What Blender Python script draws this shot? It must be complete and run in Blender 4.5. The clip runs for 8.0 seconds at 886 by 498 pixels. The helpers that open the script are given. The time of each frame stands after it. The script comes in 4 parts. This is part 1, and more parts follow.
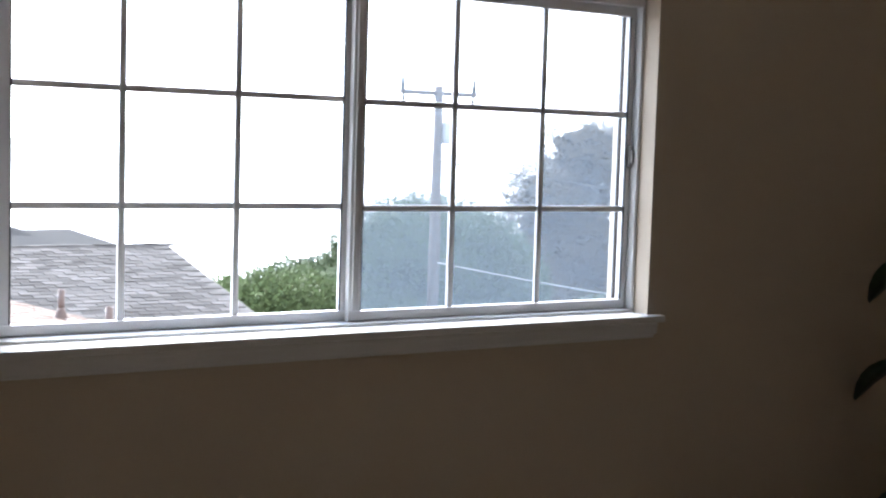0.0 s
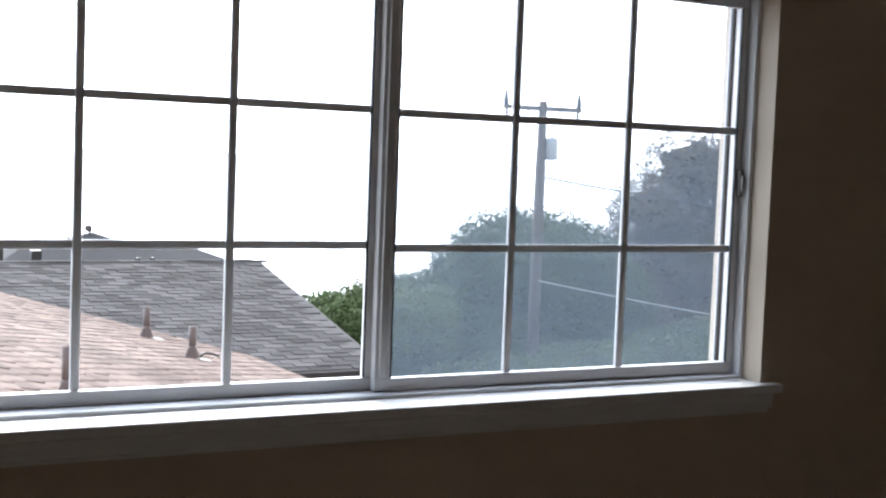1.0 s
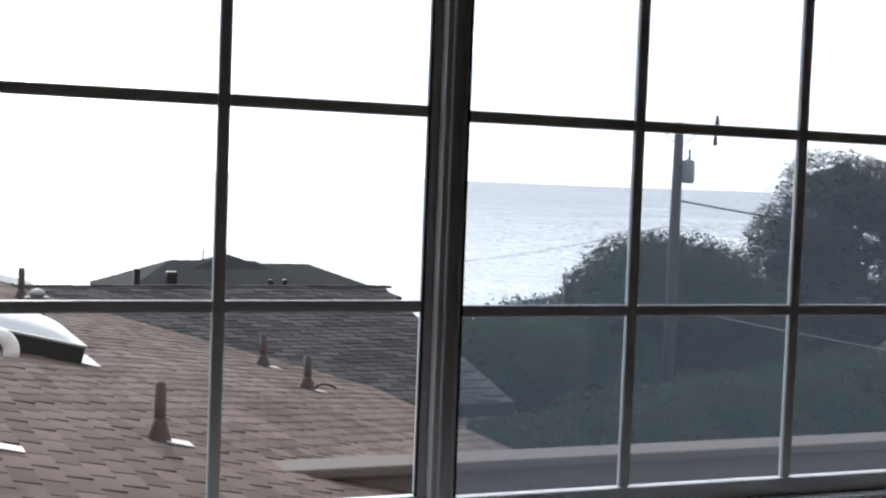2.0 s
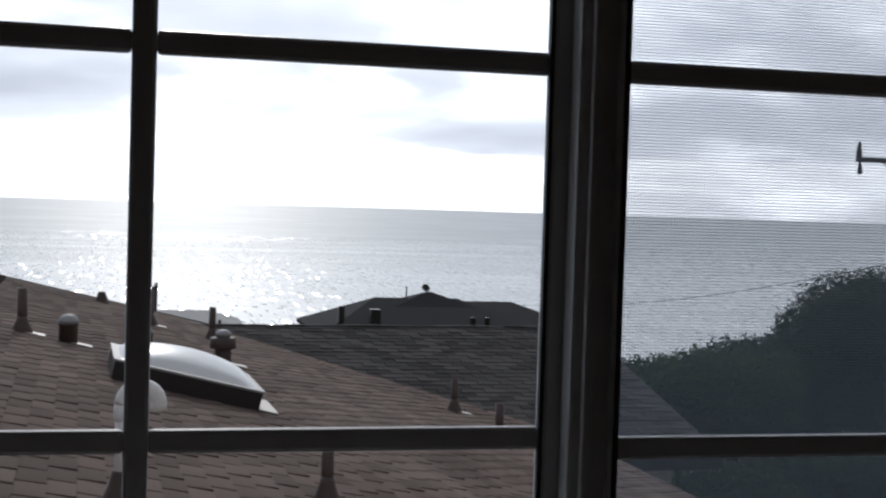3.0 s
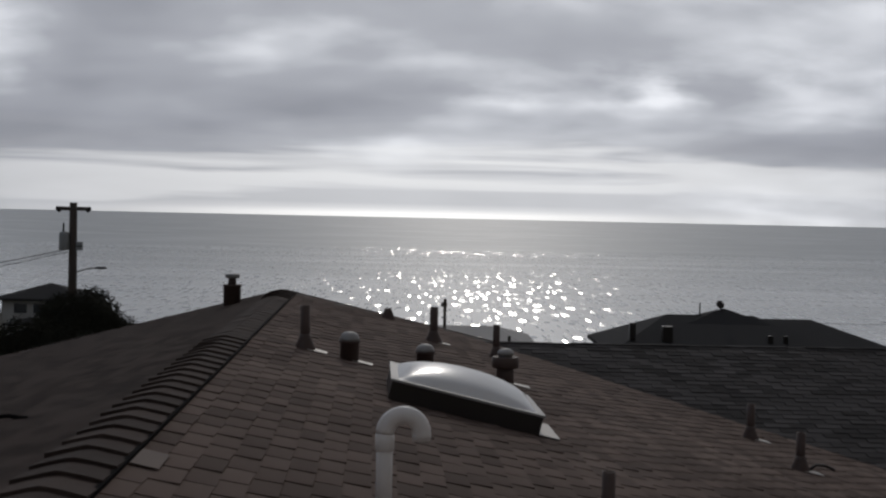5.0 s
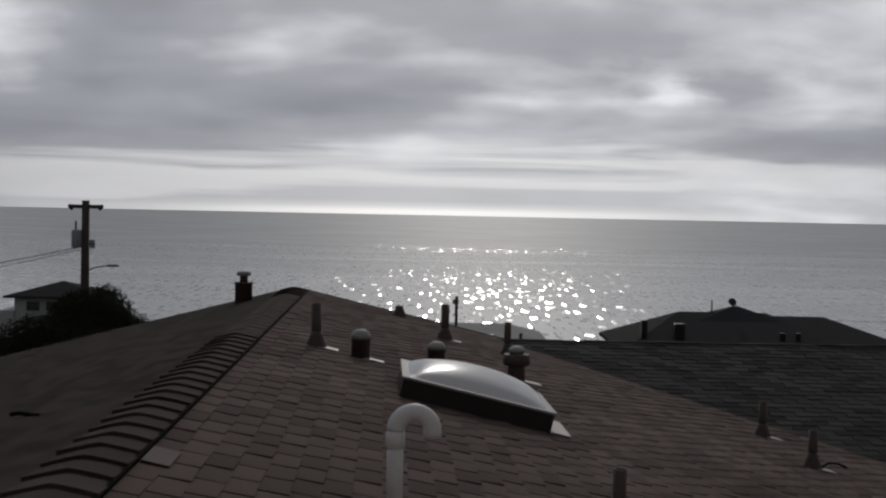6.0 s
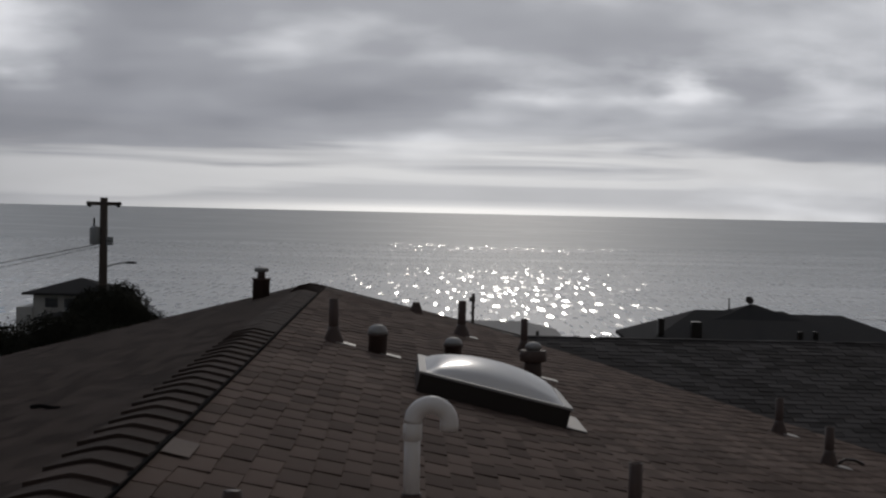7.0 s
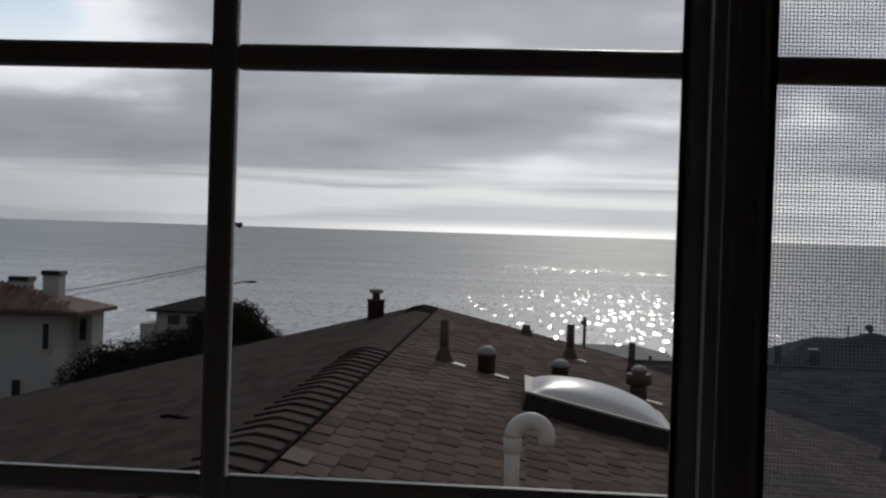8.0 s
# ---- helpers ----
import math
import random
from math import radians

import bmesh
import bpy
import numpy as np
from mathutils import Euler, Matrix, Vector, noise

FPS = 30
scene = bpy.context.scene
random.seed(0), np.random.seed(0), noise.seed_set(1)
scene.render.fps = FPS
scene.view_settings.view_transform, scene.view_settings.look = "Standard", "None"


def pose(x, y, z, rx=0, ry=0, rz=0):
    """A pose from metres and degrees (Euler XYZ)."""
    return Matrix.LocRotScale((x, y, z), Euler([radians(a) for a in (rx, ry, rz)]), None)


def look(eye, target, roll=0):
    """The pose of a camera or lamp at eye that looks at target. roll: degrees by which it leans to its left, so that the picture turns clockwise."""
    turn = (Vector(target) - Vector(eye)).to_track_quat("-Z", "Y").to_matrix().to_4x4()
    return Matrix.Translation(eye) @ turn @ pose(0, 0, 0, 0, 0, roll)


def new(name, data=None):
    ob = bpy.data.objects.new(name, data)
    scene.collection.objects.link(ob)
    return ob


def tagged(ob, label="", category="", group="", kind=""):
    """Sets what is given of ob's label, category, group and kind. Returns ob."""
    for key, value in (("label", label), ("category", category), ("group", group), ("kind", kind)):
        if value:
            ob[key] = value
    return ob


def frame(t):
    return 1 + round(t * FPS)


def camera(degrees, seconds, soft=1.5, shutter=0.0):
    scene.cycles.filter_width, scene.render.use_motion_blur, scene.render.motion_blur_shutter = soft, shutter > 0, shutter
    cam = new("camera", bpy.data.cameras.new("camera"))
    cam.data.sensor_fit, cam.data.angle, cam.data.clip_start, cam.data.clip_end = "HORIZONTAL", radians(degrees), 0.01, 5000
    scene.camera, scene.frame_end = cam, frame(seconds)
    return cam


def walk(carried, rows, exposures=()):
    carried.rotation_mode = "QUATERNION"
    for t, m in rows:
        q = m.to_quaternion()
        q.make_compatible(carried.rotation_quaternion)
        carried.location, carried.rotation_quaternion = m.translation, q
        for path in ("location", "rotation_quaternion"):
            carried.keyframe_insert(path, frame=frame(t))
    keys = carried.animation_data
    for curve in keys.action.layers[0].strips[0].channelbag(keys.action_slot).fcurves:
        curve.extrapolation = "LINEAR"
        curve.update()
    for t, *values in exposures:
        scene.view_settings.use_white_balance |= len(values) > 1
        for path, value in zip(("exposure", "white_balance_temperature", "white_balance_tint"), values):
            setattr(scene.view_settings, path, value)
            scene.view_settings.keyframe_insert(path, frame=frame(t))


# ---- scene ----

cam = camera(37.0, 8.0, soft=2.3, shutter=0.12)
# seconds, eye, yaw to the left, pitch up, roll
ROWS = [
    (0, -1.582, -2.909, 1.455, -32.70, -4.40, 1.80),
    (0.5, -1.325, -2.675, 1.469, -30.30, -4.26, 1.97),
    (1.0, -1.106, -2.350, 1.475, -28.12, -3.90, 2.17),
    (2.3, -0.540, -1.432, 1.479, -20.08, -2.71, 2.05),
    (2.5, -0.452, -1.262, 1.460, -18.46, -2.26, 1.91),
    (2.9, -0.324, -0.955, 1.462, -14.44, -1.91, 1.75),
    (3.5, -0.231, -0.600, 1.470, -8.31, -1.49, 1.72),
    (3.9, -0.188, -0.420, 1.473, -5.02, -1.39, 1.32),
    (4.5, -0.164, -0.326, 1.451, -1.85, -1.45, 1.34),
    (6, -0.152, -0.318, 1.451, -0.28, -1.61, 1.16),
    (6.5, -0.152, -0.332, 1.442, -0.12, -1.72, 1.19),
    (7, -0.154, -0.358, 1.433, 0.44, -1.71, 1.25),
    (7.2, -0.156, -0.390, 1.437, 0.84, -1.64, 1.24),
    (7.3, -0.157, -0.430, 1.441, 1.10, -1.61, 1.25),
    (7.5, -0.150, -0.532, 1.447, 2.14, -1.37, 1.54),
    (8, -0.080, -0.789, 1.464, 5.45, -0.88, 1.80),
]


def aimed(x, y, z, yaw, pitch, roll):
    """A level pose turned by yaw, tilted by pitch and leant by roll."""
    return pose(x, y, z, 90, 0, yaw) @ pose(0, 0, 0, pitch, 0, 0) @ pose(0, 0, 0, 0, 0, roll)


walk(cam, [(r[0], aimed(*r[1:])) for r in ROWS],
     exposures=[(0, 5.3, 6050, 9), (0.6, 4.72, 6080, 9), (1.2, 4.25, 6120, 9), (2.3, 2.15, 6200, 9), (2.9, 1.50, 6200, 10), (3.5, 0.87, 6200, 10),
                (4.0, 0.61, 6400, 10), (4.5, 0.41, 6450, 11), (6.0, 0.13, 6600, 12), (7.0, 0.06, 6600, 12), (7.5, 0.08, 6550, 11), (8.0, 0.25, 6550, 10.5)])

# ---- world and sun ----
SUN_EL, SUN_AZ = radians(27), radians(2.2)
world = bpy.data.worlds.new("sky")
scene.world = world
world.use_nodes = True


class Nodes:
    """A short way to wire nodes."""

    def __init__(self, tree):
        self.tree = tree

    def put(self, socket, value):
        if isinstance(value, bpy.types.NodeSocket):
            self.tree.links.new(value, socket)
        else:
            socket.default_value = value

    def math(self, op, a, b=0.0, c=0.0, clamp=False):
        node = self.tree.nodes.new("ShaderNodeMath")
        node.operation, node.use_clamp = op, clamp
        for socket, value in zip(node.inputs, (a, b, c)):
            self.put(socket, value)
        return node.outputs[0]

    def vec(self, op, a, b):
        node = self.tree.nodes.new("ShaderNodeVectorMath")
        node.operation = op
        self.put(node.inputs[0], a)
        self.put(node.inputs[1], b)
        return node.outputs[0]

    def noise(self, vector, scale, detail=4.0, rough=0.55, distortion=0.0):
        node = self.tree.nodes.new("ShaderNodeTexNoise")
        self.put(node.inputs["Vector"], vector)
        node.inputs["Scale"].default_value = scale
        node.inputs["Detail"].default_value = detail
        node.inputs["Roughness"].default_value = rough
        node.inputs["Distortion"].default_value = distortion
        return node.outputs["Fac"]

    def ramp(self, fac, stops):
        node = self.tree.nodes.new("ShaderNodeValToRGB")
        self.put(node.inputs[0], fac)
        els = node.color_ramp.elements
        while len(els) < len(stops):
            els.new(0.5)
        for el, (pos, col) in zip(els, stops):
            el.position = pos
            el.color = (*col, 1) if len(col) == 3 else col
        return node.outputs[0]

    def mix(self, fac, a, b, blend="MIX"):
        node = self.tree.nodes.new("ShaderNodeMix")
        node.data_type, node.blend_type = "RGBA", blend
        self.put(node.inputs["Factor"], fac)
        self.put(node.inputs["A"], a if isinstance(a, bpy.types.NodeSocket) else (*a, 1))
        self.put(node.inputs["B"], b if isinstance(b, bpy.types.NodeSocket) else (*b, 1))
        return node.outputs["Result"]

    def mapping(self, vector, scale=(1, 1, 1), loc=(0, 0, 0), rot=(0, 0, 0)):
        node = self.tree.nodes.new("ShaderNodeMapping")
        self.put(node.inputs["Vector"], vector)
        node.inputs["Scale"].default_value = scale
        node.inputs["Location"].default_value = loc
        node.inputs["Rotation"].default_value = rot
        return node.outputs[0]


CLOUD_BREAKS = [(0.172, 0.092, 0.034, 0.015, 0.21), (0.037, 0.081, 0.055, 0.012, 0.11), (0.324, 0.163, 0.064, 0.020, 0.09), (0.101, 0.160, 0.073, 0.016, 0.07),
                (-0.078, 0.130, 0.034, 0.034, 0.03), (-0.148, 0.124, 0.030, 0.026, 0.03), (-0.316, 0.091, 0.034, 0.013, 0.12), (-0.325, 0.129, 0.038, 0.021, 0.08),
                (-0.223, 0.092, 0.111, 0.019, -0.06), (0.148, 0.128, 0.085, 0.015, -0.06), (-0.253, 0.051, 0.111, 0.015, -0.06), (0.204, 0.051, 0.141, 0.010, -0.07),
                (-0.039, 0.096, 0.064, 0.021, -0.05), (0.311, 0.036, 0.051, 0.009, 0.10), (0.285, 0.102, 0.026, 0.010, 0.06)]


def build_sky():
    tree = world.node_tree
    n = Nodes(tree)
    back, out = tree.nodes["Background"], tree.nodes["World Output"]
    sky = tree.nodes.new("ShaderNodeTexSky")
    sky.sky_type, sky.sun_disc = "NISHITA", False
    sky.sun_elevation, sky.sun_rotation = SUN_EL, SUN_AZ
    coord = tree.nodes.new("ShaderNodeTexCoord").outputs["Generated"]
    sep = tree.nodes.new("ShaderNodeSeparateXYZ")
    tree.links.new(coord, sep.inputs[0])
    x, y, z = sep.outputs
    up = n.math("MAXIMUM", z, 0.0)
    # a flat cloud deck overhead, met by the line of sight
    far = n.math("DIVIDE", 1.0, n.math("ADD", up, 0.30))
    comb = tree.nodes.new("ShaderNodeCombineXYZ")
    n.put(comb.inputs[0], n.math("MULTIPLY", x, far))
    n.put(comb.inputs[1], n.math("MULTIPLY", y, far))
    deck = comb.outputs[0]
    big = n.noise(n.mapping(deck, (0.75, 1.0, 1), (3.1, 2.05, 0)), 2.4, 3.0, 0.5, 0.1)
    small = n.noise(n.mapping(deck, (0.8, 1.0, 1), (0.4, 5.2, 0)), 8.0, 5.0, 0.55, 0.1)
    dens = n.math("ADD", n.math("MULTIPLY_ADD", big, 0.64, 0.12), n.math("MULTIPLY", small, 0.12))
    # thin places and thick banks in the deck, by bearing and height (tangents), half width, half height, how thin
    wob = n.noise(n.mapping(coord, (1, 1, 2.4)), 9.0, 4.0, 0.6)
    bearing = n.math("ADD", n.math("DIVIDE", x, n.math("MAXIMUM", y, 0.05)), n.math("MULTIPLY", n.math("SUBTRACT", wob, 0.5), 0.10))
    height = n.math("ADD", n.math("DIVIDE", z, n.math("MAXIMUM", y, 0.05)), n.math("MULTIPLY", n.math("SUBTRACT", small, 0.5), 0.018))
    for b0, h0, bw, hw, amount in CLOUD_BREAKS:
        p = n.math("DIVIDE", n.math("SUBTRACT", bearing, b0), bw)
        q = n.math("DIVIDE", n.math("SUBTRACT", height, h0), hw)
        r2 = n.math("ADD", n.math("MULTIPLY", p, p), n.math("MULTIPLY", q, q))
        dens = n.math("SUBTRACT", dens, n.math("MULTIPLY", n.math("EXPONENT", n.math("MULTIPLY", r2, -1.0)), amount))
    # the deck is thicker to the left of the sun, and breaks up further round
    dens = n.math("ADD", dens, n.math("MINIMUM", n.math("MAXIMUM", n.math("MULTIPLY", x, -0.30), -0.035), 0.07))
    gone = n.math("MINIMUM", n.math("MAXIMUM", n.math("MULTIPLY", n.math("ADD", x, 0.25), -3.4), 0.0), 0.46)
    gone = n.math("MULTIPLY", gone, n.ramp(n.math("ADD", x, 1.0), [(0.40, (0, 0, 0)), (0.55, (1, 1, 1))]))
    gone = n.math("MULTIPLY", gone, n.ramp(up, [(0.06, (0, 0, 0)), (0.135, (1, 1, 1))]))
    dens = n.math("SUBTRACT", dens, gone)
    cloud = n.ramp(dens, [(0.24, (0.90, 0.91, 0.925)), (0.34, (0.78, 0.80, 0.835)), (0.415, (0.52, 0.54, 0.575)), (0.485, (0.365, 0.38, 0.415)),
                          (0.64, (0.27, 0.283, 0.315))])
    # light through the deck is strongest round the sun
    sun = Vector((math.sin(SUN_AZ) * math.cos(SUN_EL), math.cos(SUN_AZ) * math.cos(SUN_EL), math.sin(SUN_EL)))
    dot = tree.nodes.new("ShaderNodeVectorMath")
    dot.operation = "DOT_PRODUCT"
    tree.links.new(coord, dot.inputs[0])
    dot.inputs[1].default_value = sun
    near = n.math("POWER", n.math("MAXIMUM", dot.outputs["Value"], 0.0), 5.0)
    cloud = n.mix(1.0, cloud, n.ramp(near, [(0.0, (0.26, 0.25, 0.24)), (0.25, (0.70, 0.70, 0.71)), (0.55, (0.90, 0.90, 0.91)), (1.0, (1.18, 1.17, 1.15))]), "MULTIPLY")
    # clear strip of bright sky under the deck
    streak = n.noise(n.mapping(coord, (1.6, 1.6, 30)), 1.7, 4.0, 0.5, 0.5)
    edge = n.math("ADD", up, n.math("MULTIPLY", n.math("SUBTRACT", streak, 0.5), 0.075))
    gap = n.ramp(edge, [(0.0, (0.5, 0.5, 0.5)), (0.012, (0.5, 0.5, 0.5)), (0.020, (0.85, 0.85, 0.85)), (0.032, (0.9, 0.9, 0.9)), (0.043, (0.15, 0.15, 0.15)), (0.065, (0, 0, 0))])
    rim = n.ramp(up, [(0.0, (1, 1, 1)), (0.0028, (0.9, 0.9, 0.9)), (0.0045, (0, 0, 0))])
    facing = n.math("POWER", n.math("MAXIMUM", y, 0.0), 14.0)
    light = n.mix(n.math("MULTIPLY", gap, n.math("MULTIPLY_ADD", facing, 0.8, 0.12)), cloud, (0.77, 0.775, 0.775))
    light = n.mix(n.math("MULTIPLY", rim, n.math("POWER", n.math("MAXIMUM", y, 0.0), 60.0)), light, (0.95, 0.94, 0.92))
    blue = n.mix(1.0, sky.outputs[0], (0.10, 0.10, 0.10), "MULTIPLY")
    thin = n.ramp(dens, [(0.17, (0.95, 0.95, 0.95)), (0.28, (0, 0, 0))])
    clear = n.mix(0.4, (0.24, 0.38, 0.56), blue)
    high = n.ramp(up, [(0.10, (0, 0, 0)), (0.15, (1, 1, 1))])
    total = n.mix(n.math("MULTIPLY", thin, high), light, clear)
    tree.links.new(total, back.inputs["Color"])
    back.inputs["Strength"].default_value = 1.0
    tree.links.new(back.outputs[0], out.inputs["Surface"])


build_sky()
sun_data = bpy.data.lights.new("sun", "SUN")
sun_data.energy, sun_data.angle, sun_data.color = 0.40, radians(5), (1.0, 0.95, 0.88)
sun_ob = new("sun", sun_data)
sun_ob.matrix_world = look((40 * math.sin(SUN_AZ) * math.cos(SUN_EL), 40 * math.cos(SUN_AZ) * math.cos(SUN_EL), 40 * math.sin(SUN_EL)), (0, 0, 0))

# ---- materials ----


def material(name, base, rough=0.6, metal=0.0, scale=8.0, amount=0.25, fine=60.0, bump=0.2, dist=0.01, coords="Object", spec=0.5,
             stretch=(1, 1, 1), by_object=0.0, by_island=0.0, tint=None, tint_scale=1.0, sheen=None):
    """A surface with stains at a large scale and grain at a fine one."""
    mat = bpy.data.materials.new(name)
    mat.use_nodes = True
    tree = mat.node_tree
    n = Nodes(tree)
    bsdf = tree.nodes["Principled BSDF"]
    co = n.mapping(tree.nodes.new("ShaderNodeTexCoord").outputs[coords], stretch)
    a, b = n.noise(co, scale, 5.0), n.noise(co, fine, 3.0)
    lo = tuple(c * (1 - amount) for c in base)
    hi = tuple(min(1.0, c * (1 + amount)) for c in base)
    col = n.mix(n.math("ADD", n.math("MULTIPLY", a, 0.6), n.math("MULTIPLY", b, 0.4)), lo, hi)
    if tint:
        col = n.mix(n.ramp(n.noise(co, tint_scale, 3.0), [(0.42, (0, 0, 0)), (0.62, (1, 1, 1))]), col, tint)
    for share, kind, out in ((by_object, "ShaderNodeObjectInfo", "Random"), (by_island, "ShaderNodeNewGeometry", "Random Per Island")):
        if share:
            rnd = tree.nodes.new(kind).outputs[out]
            grey = n.math("MULTIPLY_ADD", rnd, 2 * share, 1 - share)
            comb = tree.nodes.new("ShaderNodeCombineColor")
            for s in comb.inputs:
                n.put(s, grey)
            col = n.mix(1.0, col, comb.outputs[0], "MULTIPLY")
    tree.links.new(col, bsdf.inputs["Base Color"])
    n.put(bsdf.inputs["Roughness"], n.math("MULTIPLY_ADD", a, 0.25, rough - 0.12, clamp=True))
    bsdf.inputs["Metallic"].default_value = metal
    bsdf.inputs["Specular IOR Level"].default_value = spec
    if bump:
        bm_node = tree.nodes.new("ShaderNodeBump")
        bm_node.inputs["Strength"].default_value = bump
        bm_node.inputs["Distance"].default_value = dist
        n.put(bm_node.inputs["Height"], n.math("ADD", b, n.math("MULTIPLY", a, 0.5)))
        tree.links.new(bm_node.outputs[0], bsdf.inputs["Normal"])
    return mat


WALL = material("wall_paint", (0.54, 0.455, 0.355), 0.75, scale=2.2, amount=0.06, fine=180, bump=0.25, dist=0.002)
CEIL = material("ceiling_paint", (0.75, 0.73, 0.69), 0.85, scale=2, amount=0.04, fine=120, bump=0.3, dist=0.003)
CARPET = material("carpet", (0.30, 0.25, 0.20), 0.95, scale=3, amount=0.15, fine=300, bump=0.6, dist=0.006)
TRIM = material("white_trim_paint", (0.70, 0.68, 0.66), 0.42, scale=6, amount=0.05, fine=90, bump=0.06, dist=0.001)
VINYL = material("window_vinyl", (0.66, 0.66, 0.67), 0.38, scale=5, amount=0.07, fine=70, bump=0.05, dist=0.001)
GASKET = material("black_gasket", (0.03, 0.03, 0.032), 0.6, scale=20, amount=0.3, fine=90, bump=0.1, dist=0.001)
LATCHM = material("latch_metal", (0.20, 0.19, 0.18), 0.4, 0.8, scale=30, amount=0.2)
LEAFD = material("house_plant_leaf", (0.025, 0.05, 0.022), 0.4, scale=14, amount=0.35, fine=70, bump=0.2, by_island=0.25)
STEM = material("plant_stem", (0.10, 0.08, 0.04), 0.7, scale=20, amount=0.3)
CLAY = material("terracotta", (0.36, 0.17, 0.10), 0.75, scale=9, amount=0.25, fine=80, bump=0.25)
SOIL = material("potting_soil", (0.04, 0.03, 0.02), 0.95, scale=30, amount=0.5, fine=120, bump=0.9, dist=0.01)
SHINGLE = material("roof_shingle", (0.144, 0.108, 0.092), 0.92, scale=1.1, amount=0.5, fine=140, bump=0.7, dist=0.006, coords="Object",
                   by_object=0.24, by_island=0.26, tint=(0.111, 0.081, 0.069), tint_scale=0.45, spec=0.05)
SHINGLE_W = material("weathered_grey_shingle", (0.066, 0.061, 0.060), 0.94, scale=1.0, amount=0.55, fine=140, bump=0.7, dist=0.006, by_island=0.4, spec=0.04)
# left slope: its shade is put into the colour, a darker brown shingle
SHINGLE_L = material("shaded_brown_shingle", (0.057, 0.044, 0.039), 0.94, scale=1.0, amount=0.5, fine=140, bump=0.7, dist=0.006, by_island=0.35, spec=0.03)
CAPM = material("ridge_shingle", (0.058, 0.042, 0.036), 0.92, scale=4, amount=0.3, fine=150, bump=0.7, dist=0.006, by_object=0.25, spec=0.12)
FARROOF = material("far_shingle", (0.040, 0.039, 0.040), 0.98, scale=0.8, amount=0.35, fine=9, bump=0.4, dist=0.03, spec=0.1)
FELT = material("roof_felt", (0.045, 0.04, 0.037), 0.9, scale=3, amount=0.3)
BLACK = material("matt_black", (0.012, 0.011, 0.011), 0.98, scale=9, amount=0.3, bump=0, spec=0.02)
PVC = material("white_plastic_pipe", (0.80, 0.77, 0.75), 0.5, scale=6, amount=0.1, fine=60, bump=0.05, dist=0.001)
RUST = material("painted_vent_metal", (0.085, 0.056, 0.047), 0.6, 0.1, scale=9, amount=0.45, fine=60, bump=0.2, dist=0.003)
ZINC = material("galvanised_metal", (0.36, 0.35, 0.34), 0.6, 0.4, scale=8, amount=0.2, fine=40, bump=0.1, dist=0.002)
LEAD = material("pale_flashing", (0.44, 0.41, 0.38), 0.55, 0.3, scale=10, amount=0.25, fine=60, bump=0.2, dist=0.003)
BRONZE = material("dark_bronze_metal", (0.035, 0.03, 0.028), 0.4, 0.5, scale=9, amount=0.3, fine=60, bump=0.08, dist=0.001)
STUCCO = material("white_stucco", (0.55, 0.54, 0.52), 0.9, scale=1.2, amount=0.16, fine=30, bump=0.5, dist=0.02)
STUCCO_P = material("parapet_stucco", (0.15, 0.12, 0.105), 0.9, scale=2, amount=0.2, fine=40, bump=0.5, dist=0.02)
TILE = material("clay_roof_tile", (0.15, 0.082, 0.062), 0.8, scale=1.5, amount=0.35, fine=14, bump=0.4, dist=0.03, by_island=0.3)
WOODPOLE = material("weathered_pole_wood", (0.075, 0.058, 0.048), 0.85, scale=2, amount=0.35, fine=14, bump=0.5, dist=0.02, stretch=(6, 6, 0.5))
TRAFO = material("grey_transformer_paint", (0.34, 0.35, 0.355), 0.5, 0.2, scale=3, amount=0.12)
CABLE = material("black_cable", (0.02, 0.02, 0.02), 0.6, scale=4, amount=0.2, bump=0)
DARKGLASS = material("dark_window_glass", (0.03, 0.035, 0.045), 0.1, scale=1, amount=0.2, bump=0)
LEAF_A = material("tree_leaves", (0.040, 0.055, 0.026), 0.85, scale=0.5, amount=0.4, fine=5, bump=0.2, by_island=0.35, spec=0.08)
LEAF_B = material("gum_leaves", (0.070, 0.056, 0.036), 0.85, scale=0.5, amount=0.35, fine=5, bump=0.2, by_island=0.35, spec=0.08)
LEAF_C = material("bush_leaves", (0.058, 0.078, 0.030), 0.75, scale=0.6, amount=0.4, fine=5, bump=0.2, by_island=0.35, spec=0.08)
LEAF_D = material("dark_shrub_leaves", (0.026, 0.026, 0.019), 0.9, scale=0.5, amount=0.4, fine=5, bump=0.2, by_island=0.4, spec=0.06)
BARK = material("bark", (0.11, 0.085, 0.065), 0.9, scale=2, amount=0.4, fine=12, bump=0.6, dist=0.03, stretch=(3, 3, 0.6))
EARTH = material("bluff_earth_and_grass", (0.075, 0.066, 0.045), 0.95, scale=0.15, amount=0.45, fine=1.5, bump=0.6, dist=0.2,
                 tint=(0.05, 0.06, 0.03), tint_scale=0.06)


